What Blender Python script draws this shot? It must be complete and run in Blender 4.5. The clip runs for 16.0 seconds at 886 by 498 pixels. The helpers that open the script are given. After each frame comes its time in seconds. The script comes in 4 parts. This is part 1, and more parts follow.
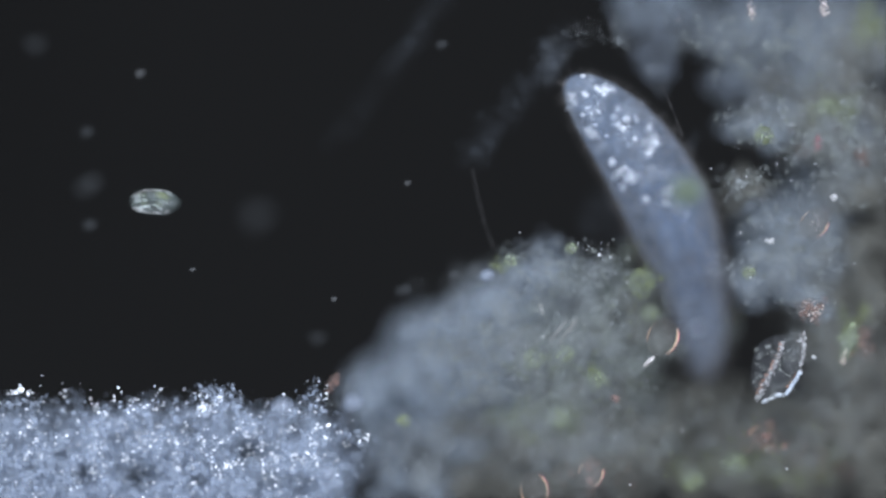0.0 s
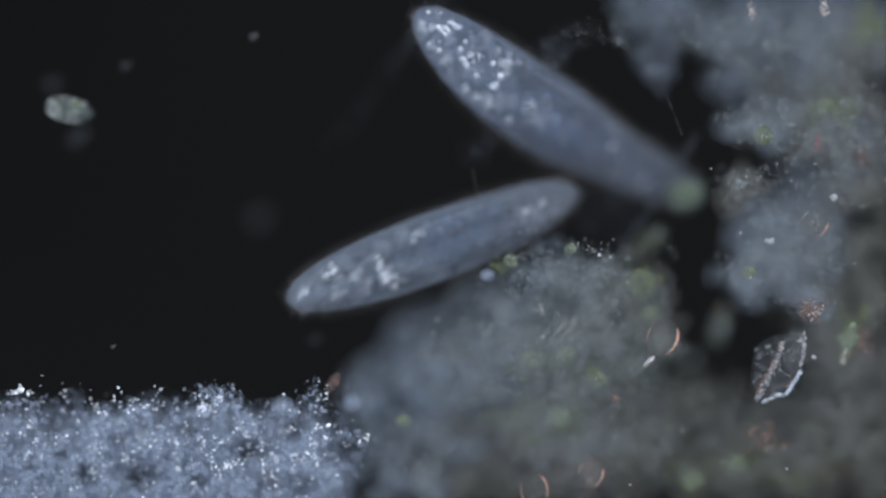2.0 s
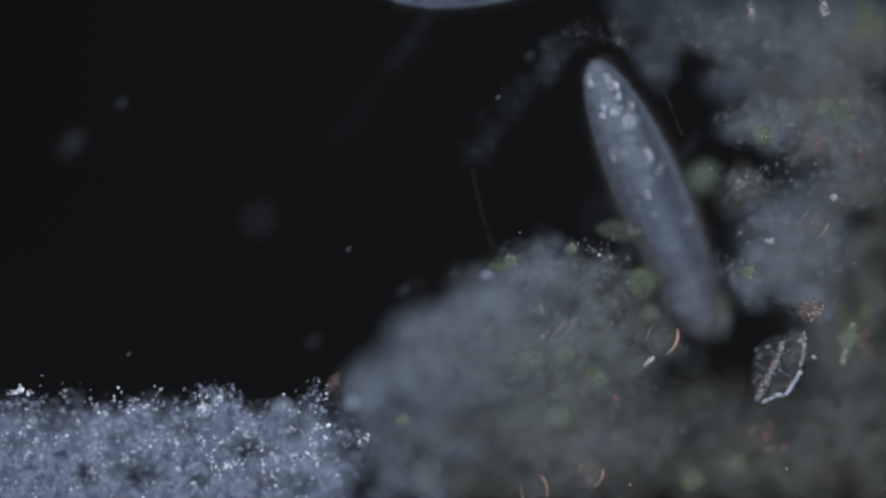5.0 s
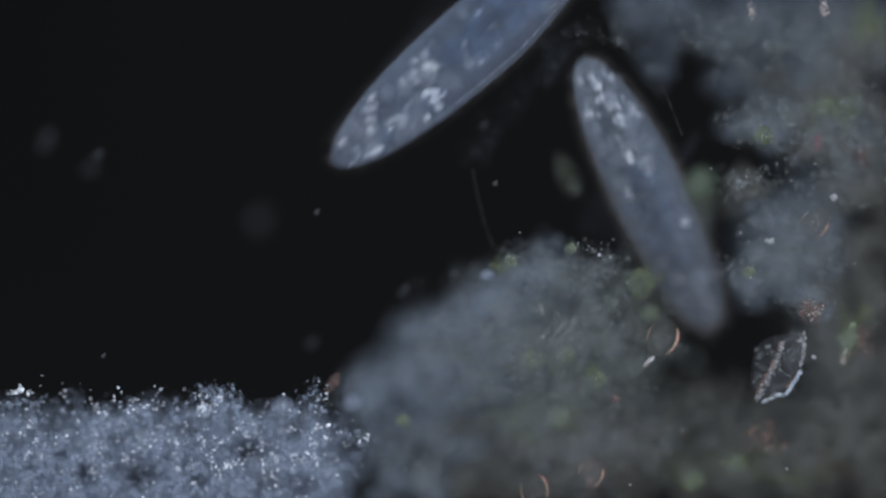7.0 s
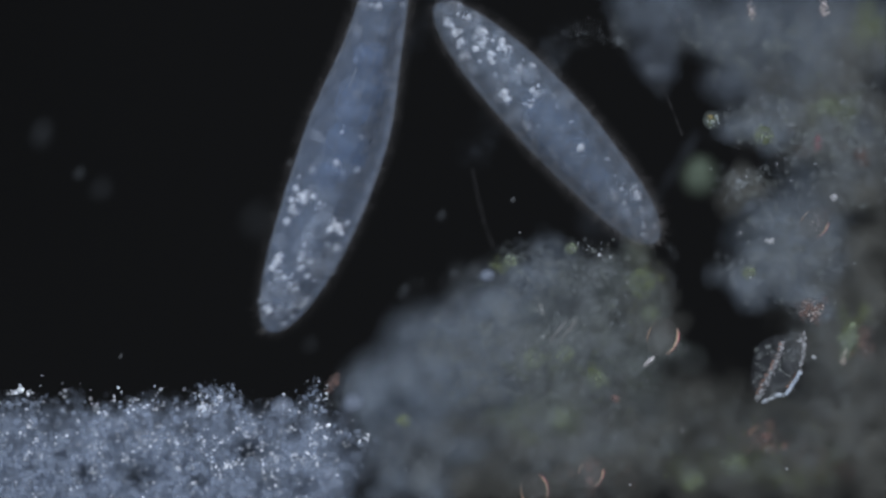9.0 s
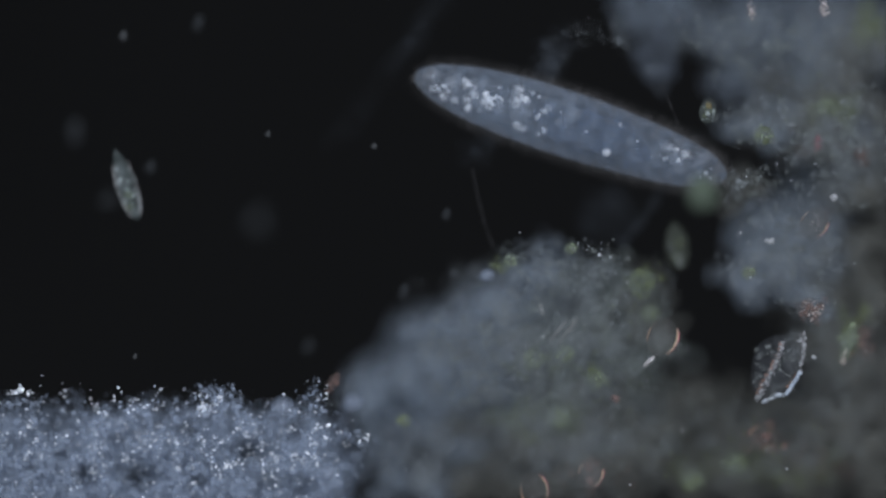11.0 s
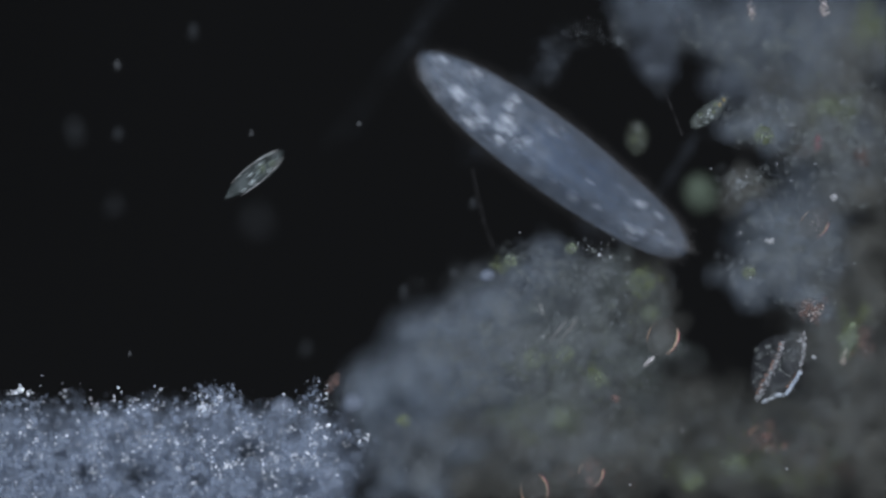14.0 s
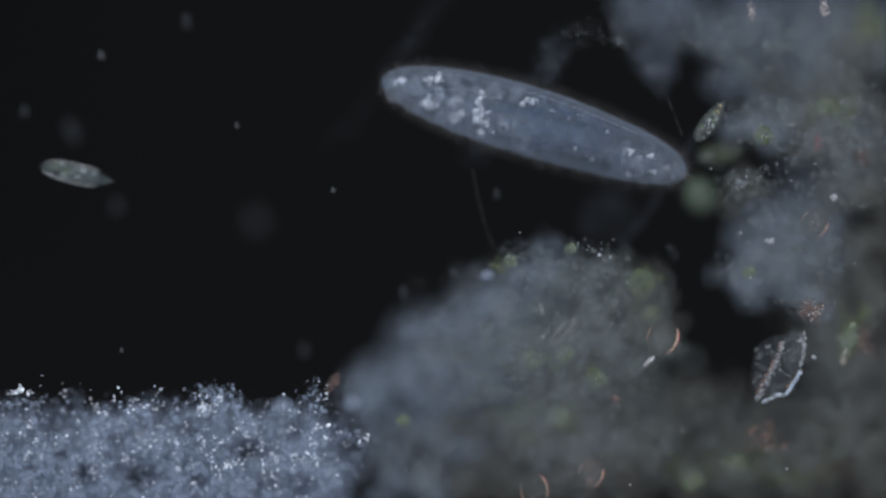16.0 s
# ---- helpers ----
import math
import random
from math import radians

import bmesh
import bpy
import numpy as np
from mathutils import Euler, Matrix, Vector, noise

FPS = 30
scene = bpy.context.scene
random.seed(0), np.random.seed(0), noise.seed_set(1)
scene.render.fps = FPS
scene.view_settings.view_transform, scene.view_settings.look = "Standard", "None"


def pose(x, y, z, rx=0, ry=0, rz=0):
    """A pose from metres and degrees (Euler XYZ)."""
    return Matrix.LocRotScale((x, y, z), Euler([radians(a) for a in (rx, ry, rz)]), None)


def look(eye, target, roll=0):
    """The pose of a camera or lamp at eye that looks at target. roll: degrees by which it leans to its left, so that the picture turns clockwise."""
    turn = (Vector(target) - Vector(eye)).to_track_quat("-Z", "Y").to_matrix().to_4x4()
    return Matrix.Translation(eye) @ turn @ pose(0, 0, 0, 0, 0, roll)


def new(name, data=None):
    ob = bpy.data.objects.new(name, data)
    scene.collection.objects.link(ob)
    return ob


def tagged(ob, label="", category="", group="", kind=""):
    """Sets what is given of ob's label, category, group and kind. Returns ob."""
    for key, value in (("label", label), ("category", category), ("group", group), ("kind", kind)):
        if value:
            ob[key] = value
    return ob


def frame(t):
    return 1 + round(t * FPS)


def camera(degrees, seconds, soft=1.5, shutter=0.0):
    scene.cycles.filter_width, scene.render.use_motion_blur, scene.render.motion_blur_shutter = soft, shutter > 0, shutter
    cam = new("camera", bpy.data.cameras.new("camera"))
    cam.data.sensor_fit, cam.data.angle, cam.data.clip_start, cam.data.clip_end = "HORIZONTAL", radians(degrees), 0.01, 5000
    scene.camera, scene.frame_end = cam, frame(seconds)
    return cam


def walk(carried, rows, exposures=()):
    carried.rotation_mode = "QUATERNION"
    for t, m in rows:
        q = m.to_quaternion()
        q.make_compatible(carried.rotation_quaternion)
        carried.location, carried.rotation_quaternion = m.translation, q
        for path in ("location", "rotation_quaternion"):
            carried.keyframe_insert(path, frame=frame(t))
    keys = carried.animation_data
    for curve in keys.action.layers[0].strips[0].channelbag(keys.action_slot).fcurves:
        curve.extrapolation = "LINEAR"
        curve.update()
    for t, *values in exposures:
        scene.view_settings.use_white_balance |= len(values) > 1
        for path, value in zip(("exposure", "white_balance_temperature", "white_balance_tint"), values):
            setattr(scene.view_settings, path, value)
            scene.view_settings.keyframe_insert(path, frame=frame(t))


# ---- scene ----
# Built at a thousand times life size: one metre here is one millimetre on the slide.
# u runs to the right and v down over the field, in steps of half a micron; z is height over the plane in focus.
K = 0.0005
H = 3.19


def at(u, v, z=0.0):
    s = K * (1 - z / H)
    return Vector(((u - 784) * s, (441 - v) * s, z))


# ---- camera ----
cam = camera(14.0, 16.0, soft=2.6, shutter=0.85)
cam.data.dof.use_dof = True
cam.data.dof.focus_distance = H
cam.data.dof.aperture_fstop = 0.24
walk(cam, [(0.0, pose(0, 0, H)), (16.0, pose(0, 0, H))],
     exposures=[(0.0, 1.15), (0.5, 0.94), (1.0, 0.72), (1.5, 0.6), (2.0, 0.53), (2.5, 0.44), (3.0, 0.33), (3.5, 0.13), (4.0, 0.02), (6.3, 0.08), (16.0, 0.08)])

# ---- light: the hollow cone of a dark-field illuminator, which strikes the water from all round ----
world = bpy.data.worlds.new("dark_room")
scene.world = world
world.use_nodes = True
world.node_tree.nodes["Background"].inputs[0].default_value = (0.9, 0.95, 1.0, 1)
world.node_tree.nodes["Background"].inputs[1].default_value = 0.004


def sun(azimuth, elevation, strength, colour):
    data = bpy.data.lights.new("dark_field_ring", "SUN")
    data.energy, data.angle, data.color = strength, radians(12), colour
    a, e = radians(azimuth), radians(elevation)
    ob = new("dark_field_ring", data)
    ob.matrix_world = look(Vector((math.cos(a) * math.cos(e), math.sin(a) * math.cos(e), math.sin(e))) * 3, (0, 0, 0))


for a, s in ((75, 2.3), (165, 1.95), (255, 1.4), (345, 1.6)):
    sun(a, 38, s, (0.845, 0.905, 1.015))

# ---- materials ----


def haze(name, colour, alpha, second=None, scale=60.0, vary=0.35, rough=0.6, through_light=0.4, islands=0.0, tent=0.0, spec=0.3, metal=0.0):
    """A translucent living or floc material: part of the light goes straight through."""
    m = bpy.data.materials.new(name)
    m.use_nodes = True
    nt = m.node_tree
    nt.nodes.clear()
    N, L = nt.nodes.new, nt.links.new
    out = N("ShaderNodeOutputMaterial")
    tc = N("ShaderNodeTexCoord")
    n1 = N("ShaderNodeTexNoise")
    n1.inputs["Scale"].default_value, n1.inputs["Detail"].default_value = scale, 4
    n2 = N("ShaderNodeTexNoise")
    n2.inputs["Scale"].default_value, n2.inputs["Detail"].default_value = scale * 5, 3
    L(tc.outputs["Object"], n1.inputs["Vector"])
    L(tc.outputs["Object"], n2.inputs["Vector"])
    add = N("ShaderNodeMath")
    add.operation = "MULTIPLY_ADD"
    add.inputs[1].default_value = 0.35
    L(n2.outputs[0], add.inputs[0])
    L(n1.outputs[0], add.inputs[2])
    ramp = N("ShaderNodeMapRange")
    ramp.inputs["From Min"].default_value, ramp.inputs["From Max"].default_value = 0.45, 0.9
    L(add.outputs[0], ramp.inputs["Value"])
    fac = ramp.outputs[0]
    if islands:
        g = N("ShaderNodeNewGeometry")
        mixv = N("ShaderNodeMix")
        mixv.inputs[0].default_value = islands
        L(fac, mixv.inputs[2])
        L(g.outputs["Random Per Island"], mixv.inputs[3])
        fac = mixv.outputs[0]
    col = N("ShaderNodeMix")
    col.data_type = "RGBA"
    col.inputs[6].default_value = (*colour, 1)
    col.inputs[7].default_value = (*(second or [c * 0.6 for c in colour]), 1)
    L(fac, col.inputs[0])
    bs = N("ShaderNodeBsdfPrincipled")
    bs.inputs["Roughness"].default_value = rough
    bs.inputs["Metallic"].default_value = metal
    bs.inputs["Specular IOR Level"].default_value = spec
    L(col.outputs[2], bs.inputs["Base Color"])
    bump = N("ShaderNodeBump")
    bump.inputs["Strength"].default_value, bump.inputs["Distance"].default_value = 0.3, 0.002
    L(n2.outputs[0], bump.inputs["Height"])
    L(bump.outputs[0], bs.inputs["Normal"])
    tr = N("ShaderNodeBsdfTranslucent")
    L(col.outputs[2], tr.inputs["Color"])
    m1 = N("ShaderNodeMixShader")
    m1.inputs[0].default_value = through_light
    L(bs.outputs[0], m1.inputs[1])
    L(tr.outputs[0], m1.inputs[2])
    clear = N("ShaderNodeBsdfTransparent")
    m2 = N("ShaderNodeMixShader")
    L(clear.outputs[0], m2.inputs[1])
    L(m1.outputs[0], m2.inputs[2])
    a = N("ShaderNodeMapRange")
    a.inputs["To Min"].default_value, a.inputs["To Max"].default_value = alpha * (1 + vary), alpha * (1 - vary)
    L(ramp.outputs[0], a.inputs["Value"])
    last = a.outputs[0]
    if tent:
        # each ring of the body thins out towards its two ends, where the next ring takes over
        xyz = N("ShaderNodeSeparateXYZ")
        L(tc.outputs["Object"], xyz.inputs[0])
        ab = N("ShaderNodeMath")
        ab.operation = "ABSOLUTE"
        L(xyz.outputs[0], ab.inputs[0])
        mr = N("ShaderNodeMapRange")
        mr.inputs["From Max"].default_value = tent
        mr.inputs["To Min"].default_value, mr.inputs["To Max"].default_value = 1, 0
        L(ab.outputs[0], mr.inputs["Value"])
        mu = N("ShaderNodeMath")
        mu.operation = "MULTIPLY"
        L(last, mu.inputs[0])
        L(mr.outputs[0], mu.inputs[1])
        last = mu.outputs[0]
    L(last, m2.inputs[0])
    L(m2.outputs[0], out.inputs["Surface"])
    return m


LEN_A, LEN_B, RINGS = 705 * K, 582 * K, 14
M = {
    "mineral": haze("pale_mineral_floc", (0.52, 0.605, 0.74), 0.25, (0.26, 0.31, 0.41), 60, 0.5, 0.5, 0.35, 0.4),
    "sparkle": haze("glassy_grain", (0.98, 0.985, 1.0), 0.98, (0.8, 0.87, 0.97), 200, 0.02, 0.25, 0.05, 0.6, spec=1.0, metal=0.35),
    "pale": haze("blue_grey_floc", (0.375, 0.432, 0.50), 0.44, (0.235, 0.275, 0.32), 18, 0.4, 0.7, 0.45, 0.45),
    "drab": haze("olive_grey_floc", (0.30, 0.302, 0.277), 0.40, (0.145, 0.147, 0.13), 18, 0.45, 0.7, 0.45, 0.5),
    "flake": haze("floc_flakes", (0.45, 0.495, 0.53), 0.23, (0.22, 0.245, 0.255), 40, 0.4, 0.6, 0.4, 0.6),
    "veil": haze("thin_veil", (0.415, 0.455, 0.485), 0.10, (0.27, 0.30, 0.315), 18, 0.4, 0.7, 0.45, 0.4),
    "dim": haze("thin_slime", (0.207, 0.241, 0.290), 0.06, None, 25, 0.5, 0.7, 0.5, 0.4),
    "green": haze("chlorophyll", (0.26, 0.30, 0.145), 0.36, (0.14, 0.17, 0.085), 80, 0.4, 0.4, 0.45, 0.3),
    "green_wall": haze("algal_wall", (0.331, 0.386, 0.317), 0.24, None, 80, 0.3, 0.3, 0.45),
    "pale_green": haze("pale_algal_ball", (0.55, 0.68, 0.52), 0.06, (0.33, 0.45, 0.31), 34, 0.75, 0.3, 0.5, spec=0.6),
    "pink": haze("reddish_cell", (0.41, 0.245, 0.21), 0.5, (0.21, 0.135, 0.115), 120, 0.4, 0.5, 0.45, 0.4),
    "cyst": haze("smoky_cyst_wall", (0.10, 0.10, 0.10), 0.2, (0.15, 0.145, 0.135), 60, 0.4, 0.3, 0.3, spec=0.3),
    "amber": haze("amber_rim", (0.80, 0.46, 0.30), 0.5, (0.8, 0.7, 0.55), 60, 0.6, 0.2, 0.35, spec=0.8),
    "glass": haze("silica", (0.5, 0.54, 0.6), 0.042, None, 120, 0.6, 0.15, 0.4, spec=0.4),
    "ridge": haze("silica_ridge", (0.95, 0.97, 1.0), 0.6, (0.7, 0.8, 0.92), 90, 0.4, 0.2, 0.25, spec=1.0),
    "swimmer": haze("swimmer_body", (0.47, 0.55, 0.57), 0.14, (0.08, 0.13, 0.11), 110, 0.7, 0.25, 0.4, spec=0.9),
    "mote": haze("mote", (0.30, 0.33, 0.36), 0.055, None, 90, 0.4, 0.5, 0.4),
    "speck": haze("bright_speck", (0.40, 0.42, 0.44), 0.105, None, 90, 0.4, 0.5, 0.4),
    "granule": haze("refractile_granule", (0.985, 0.99, 1.0), 0.97, (0.84, 0.88, 0.95), 300, 0.03, 0.25, 0.12, 0.6, spec=1.0),
    "cloudy": haze("cloudy_cytoplasm", (0.66, 0.71, 0.79), 0.22, (0.38, 0.42, 0.48), 110, 0.7, 0.5, 0.45, 0.4),
    "core": haze("blue_endoplasm", (0.27, 0.42, 0.72), 0.13, (0.20, 0.31, 0.53), 40, 0.5, 0.6, 0.5),
    "vacuole": haze("vacuole", (0.36, 0.42, 0.53), 0.28, None, 90, 0.3, 0.3, 0.4, spec=0.7),
    "cilia": haze("cilia", (0.46, 0.44, 0.43), 0.17, None, 90, 0.3, 0.5, 0.5),
    # pale colour that gives the flank fold its highlight
    "groove": haze("fold_highlight", (0.66, 0.70, 0.77), 0.33, None, 90, 0.6, 0.3, 0.4),
    "thread": haze("thread", (0.36, 0.35, 0.36), 0.055, None, 90, 0.6, 0.3, 0.4),
    "skin_a": haze("pellicle_a", (0.39, 0.50, 0.69), 0.24, (0.29, 0.38, 0.53), 34, 0.45, 0.5, 0.45, tent=LEN_A / RINGS, spec=0.1),
    "skin_b": haze("pellicle_b", (0.40, 0.50, 0.645), 0.28, (0.30, 0.375, 0.48), 34, 0.45, 0.5, 0.45, tent=LEN_B / RINGS, spec=0.1),
    "mineral_dust": haze("mineral_dust", (0.54, 0.625, 0.76), 0.28, (0.30, 0.36, 0.47), 40, 0.4, 0.4, 0.35, 0.6, spec=0.6),
    "crystal": haze("clear_crystal", (0.85, 0.86, 0.86), 0.6, (0.4, 0.42, 0.45), 150, 0.4, 0.15, 0.3, 0.6, spec=1.0),
    "gold": haze("gold_oil", (0.62, 0.48, 0.2), 0.6, (0.4, 0.3, 0.12), 60, 0.3, 0.15, 0.35, spec=0.9),
    "pit": haze("silica_pits", (0.85, 0.88, 0.92), 0.45, (0.35, 0.33, 0.33), 100, 0.6, 0.2, 0.3, 0.7, spec=1.0),
    "clear_swimmer": haze("clear_swimmer_body", (0.38, 0.43, 0.42), 0.17, (0.2, 0.24, 0.2), 170, 0.5, 0.2, 0.4, spec=0.9),
    "dull_crystal": haze("dull_crystal", (0.5, 0.46, 0.46), 0.4, (0.25, 0.24, 0.25), 150, 0.4, 0.3, 0.3, 0.6, spec=0.7),
    "blue_veil": haze("thin_blue_veil", (0.46, 0.54, 0.66), 0.12, (0.32, 0.38, 0.48), 18, 0.5, 0.7, 0.45, 0.4),
    "rim_glass": haze("silica_and_lit_edge", (0.9, 0.9, 0.92), 0.40, (0.5, 0.42, 0.4), 110, 0.95, 0.12, 0.3, spec=1.0),
    "rust_edge": haze("rust_tinted_silica", (0.7, 0.36, 0.24), 0.5, (0.4, 0.24, 0.18), 100, 0.4, 0.2, 0.35, 0.5, spec=0.8),
    "rosy": haze("rosy_grain", (0.92, 0.84, 0.80), 0.7, (0.5, 0.38, 0.34), 100, 0.3, 0.25, 0.3, 0.6, spec=0.9),
    "milky": haze("milky_mineral", (0.48, 0.555, 0.67), 0.68, (0.17, 0.205, 0.27), 12, 0.4, 0.7, 0.4, 0.5),
    "dim_green": haze("dim_green_body", (0.45, 0.50, 0.42), 0.095, (0.26, 0.31, 0.21), 120, 0.6, 0.3, 0.5, spec=0.6),
    "red_rim": haze("crimson_rim", (0.72, 0.25, 0.30), 0.55, None, 60, 0.4, 0.2, 0.35, spec=0.6),
    "lime_rim": haze("lime_rim", (0.62, 0.68, 0.42), 0.35, None, 60, 0.5, 0.2, 0.35, spec=0.6),
    "dim_rim": haze("dim_rim", (0.45, 0.42, 0.40), 0.2, None, 60, 0.5, 0.2, 0.35, spec=0.6),
    "starch": haze("starch_grain", (0.62, 0.70, 0.50), 0.6, (0.3, 0.36, 0.2), 90, 0.4, 0.2, 0.35, 0.6, spec=0.9),
    "flank": haze("dense_bluish_floc", (0.42, 0.49, 0.575), 0.62, (0.27, 0.32, 0.385), 14, 0.4, 0.7, 0.45, 0.4),
    "olive": haze("mottled_olive_floc", (0.39, 0.44, 0.437), 0.54, (0.20, 0.22, 0.205), 26, 0.45, 0.7, 0.45, 0.6),
    "tuft": haze("bluish_tuft", (0.26, 0.30, 0.365), 0.16, (0.17, 0.20, 0.24), 30, 0.5, 0.7, 0.5, 0.5),
    "crumb": haze("floc_crumbs", (0.56, 0.60, 0.59), 0.34, (0.22, 0.25, 0.22), 40, 0.4, 0.3, 0.35, 0.8, spec=0.8),
    "mottle": haze("floc_mottle", (0.48, 0.53, 0.52), 0.10, (0.16, 0.185, 0.17), 24, 0.5, 0.6, 0.45, 0.85),
    "striae": haze("edge_light_ridges", (0.60, 0.64, 0.70), 0.11, None, 90, 0.4, 0.4, 0.45),
    "white_grain": haze("refractile_swimmer_grain", (0.9, 0.94, 0.96), 0.55, (0.52, 0.59, 0.57), 170, 0.3, 0.2, 0.25, 0.7, spec=1.0, metal=0.2),
    "down": haze("short_cilia", (0.5, 0.53, 0.58), 0.24, None, 90, 0.3, 0.5, 0.5),
}

plate = bpy.data.materials.new("dark_backdrop")
plate.use_nodes = True
b = plate.node_tree.nodes["Principled BSDF"]
pn = plate.node_tree.nodes.new("ShaderNodeTexNoise")
pn.inputs["Scale"].default_value = 2.0
pr = plate.node_tree.nodes.new("ShaderNodeMapRange")
pr.inputs["To Min"].default_value, pr.inputs["To Max"].default_value = 0.0041, 0.0054
plate.node_tree.links.new(pn.outputs[0], pr.inputs["Value"])
pc = plate.node_tree.nodes.new("ShaderNodeCombineColor")
for i in range(3):
    plate.node_tree.links.new(pr.outputs[0], pc.inputs[i])
plate.node_tree.links.new(pc.outputs[0], b.inputs["Base Color"])
b.inputs["Roughness"].default_value = 0.9
b.inputs["Specular IOR Level"].default_value = 0.0

# ---- building tools ----


def mesh_of(name, verts, faces, mat, smooth=True):
    me = bpy.data.meshes.new(name)
    me.from_pydata(verts, [], faces)
    me.materials.append(mat)
    if smooth:
        me.shade_smooth()
    return me


def part(name, me, parent=None, label="", m=None, kind=""):
    ob = new(name, me)
    if parent is not None:
        ob.parent = parent
    if m is not None:
        ob.matrix_basis = m
    return tagged(ob, label, kind=kind)


def ball(level):
    bm = bmesh.new()
    bmesh.ops.create_icosphere(bm, subdivisions=level, radius=1.0)
    v = np.array([x.co[:] for x in bm.verts])
    f = np.array([[x.index for x in p.verts] for p in bm.faces])
    bm.free()
    return v, f


BALL = {1: ball(1), 2: ball(2), 3: ball(3)}


def swarm(centres, radii, level, rng, jag=0.25, stretch=0.3):
    """Vertices and faces of many lumpy grains."""
    v, f = BALL[level]
    n, k = len(centres), len(v)
    shape = 1 + rng.normal(0, jag, (n, k, 1))
    axes = 1 + rng.uniform(-stretch, stretch, (n, 1, 3))
    turn = rng.normal(size=(n, 4))
    turn /= np.linalg.norm(turn, axis=1, keepdims=True)
    w, x, y, z = turn.T
    R = np.stack([1 - 2 * (y * y + z * z), 2 * (x * y - z * w), 2 * (x * z + y * w),
                  2 * (x * y + z * w), 1 - 2 * (x * x + z * z), 2 * (y * z - x * w),
                  2 * (x * z - y * w), 2 * (y * z + x * w), 1 - 2 * (x * x + y * y)], 1).reshape(n, 3, 3)
    pts = np.einsum("nij,nkj->nki", R, v[None] * shape * axes) * np.asarray(radii)[:, None, None] + np.asarray(centres)[:, None, :]
    faces = (f[None] + (np.arange(n) * k)[:, None, None]).reshape(-1, 3)
    return pts.reshape(-1, 3), faces


def lump(r, level, rng, jag=0.05, axes=(1, 1, 1)):
    v, f = BALL[level]
    p = []
    o = Vector(rng.uniform(-9, 9, 3))
    for q in v:
        k = 1 + jag * 3 * noise.noise(Vector(q) * 1.6 + o) + jag * noise.noise(Vector(q) * 4 + o)
        p.append((q[0] * r * axes[0] * k, q[1] * r * axes[1] * k, q[2] * r * axes[2] * k))
    return p, f.tolist()


def tube(points, radii, sides=8):
    """A tapered tube along a line of points."""
    pts = [Vector(p) for p in points]
    verts, faces = [], []
    for i, p in enumerate(pts):
        d = (pts[min(i + 1, len(pts) - 1)] - pts[max(i - 1, 0)]).normalized()
        s = d.cross(Vector((0.13, 0.21, 1))).normalized()
        t = d.cross(s)
        r = radii[i] if hasattr(radii, "__len__") else radii
        for j in range(sides):
            a = 2 * math.pi * j / sides
            verts.append(p + (s * math.cos(a) + t * math.sin(a)) * r)
    for i in range(len(pts) - 1):
        for j in range(sides):
            a, b2 = i * sides + j, i * sides + (j + 1) % sides
            faces.append((a, b2, b2 + sides, a + sides))
    faces.append(tuple(range(sides))[::-1])
    faces.append(tuple(range(len(verts) - sides, len(verts))))
    return verts, faces


def thing(name, label, category, m=None, group="", kind=""):
    ob = new(name)
    ob.empty_display_size = 0.01
    if m is not None:
        ob.matrix_basis = m
    return tagged(ob, label, category, group, kind)


# ---- the backdrop: an added sheet whose dark colour stands for the unlit field ----
bm = bmesh.new()
bmesh.ops.create_grid(bm, x_segments=8, y_segments=8, size=40)
me = bpy.data.meshes.new("ground")
bm.to_mesh(me)
bm.free()
me.materials.append(plate)
ground = tagged(new("ground", me), "dark backdrop added below the water for the unlit field", "stage", kind="structure")
ground.location.z = -0.9

# ---- the flocs ----


def cloud(name, label, mat, patches, seed, level=2, holes=(), jag=0.12, group="", soft=0.1, clump=0.0, smooth=True, fine=1.0, warp=0.0):
    """patches: u, v, half width, half height, z, half depth, how many, smallest and largest radius. fine: how far each lump is broken up; warp: how ragged."""
    rng = np.random.default_rng(seed)
    cs, rs = [], []
    for u, v, ru, rv, z, rz, n, r0, r1 in patches:
        n, r0, r1 = int(n * fine ** 2), r0 / fine, r1 / fine
        got = 0
        while got < n:
            p = rng.normal(0, 0.5, 3)
            if np.linalg.norm(p) > 1.15:
                continue
            uu, vv, zz = u + p[0] * ru, v + p[1] * rv, z + p[2] * rz
            if warp:
                a, b3 = Vector((uu / 62, vv / 62, seed + zz * 6)), Vector((uu / 21, vv / 21, seed + zz * 6))
                uu += warp * (34 * noise.noise(a) + 13 * noise.noise(b3))
                vv += warp * (34 * noise.noise(a + Vector((31, 7, 3))) + 13 * noise.noise(b3 + Vector((5, 17, 9))))
            if clump:
                knot = noise.noise(Vector((uu / 16, vv / 16, seed))) + 0.6 * noise.noise(Vector((uu / 38, vv / 38, seed + 7)))
                if knot < clump + 0.12 * rng.normal():
                    got += 0.2
                    continue
            elif noise.noise(Vector((uu / 45, vv / 45, zz * 20 + seed))) < -0.12 + 0.2 * rng.normal():
                got += 0.25
                continue
            if any(((uu - a) / c) ** 2 + ((vv - b3) / d) ** 2 < 1.05 - soft * rng.random() for a, b3, c, d in holes):
                got += 0.25
                continue
            cs.append(at(uu, vv, zz)[:])
            rs.append(K * (r0 + (r1 - r0) * rng.random() ** 2))
            got += 1
    p, f = swarm(cs, rs, level, rng, jag, 0.6 if level == 1 else 0.35)
    ob = part(name, mesh_of(name, p.tolist(), f.tolist(), M[mat], smooth))
    return tagged(ob, label, "floc", group, "stuff")


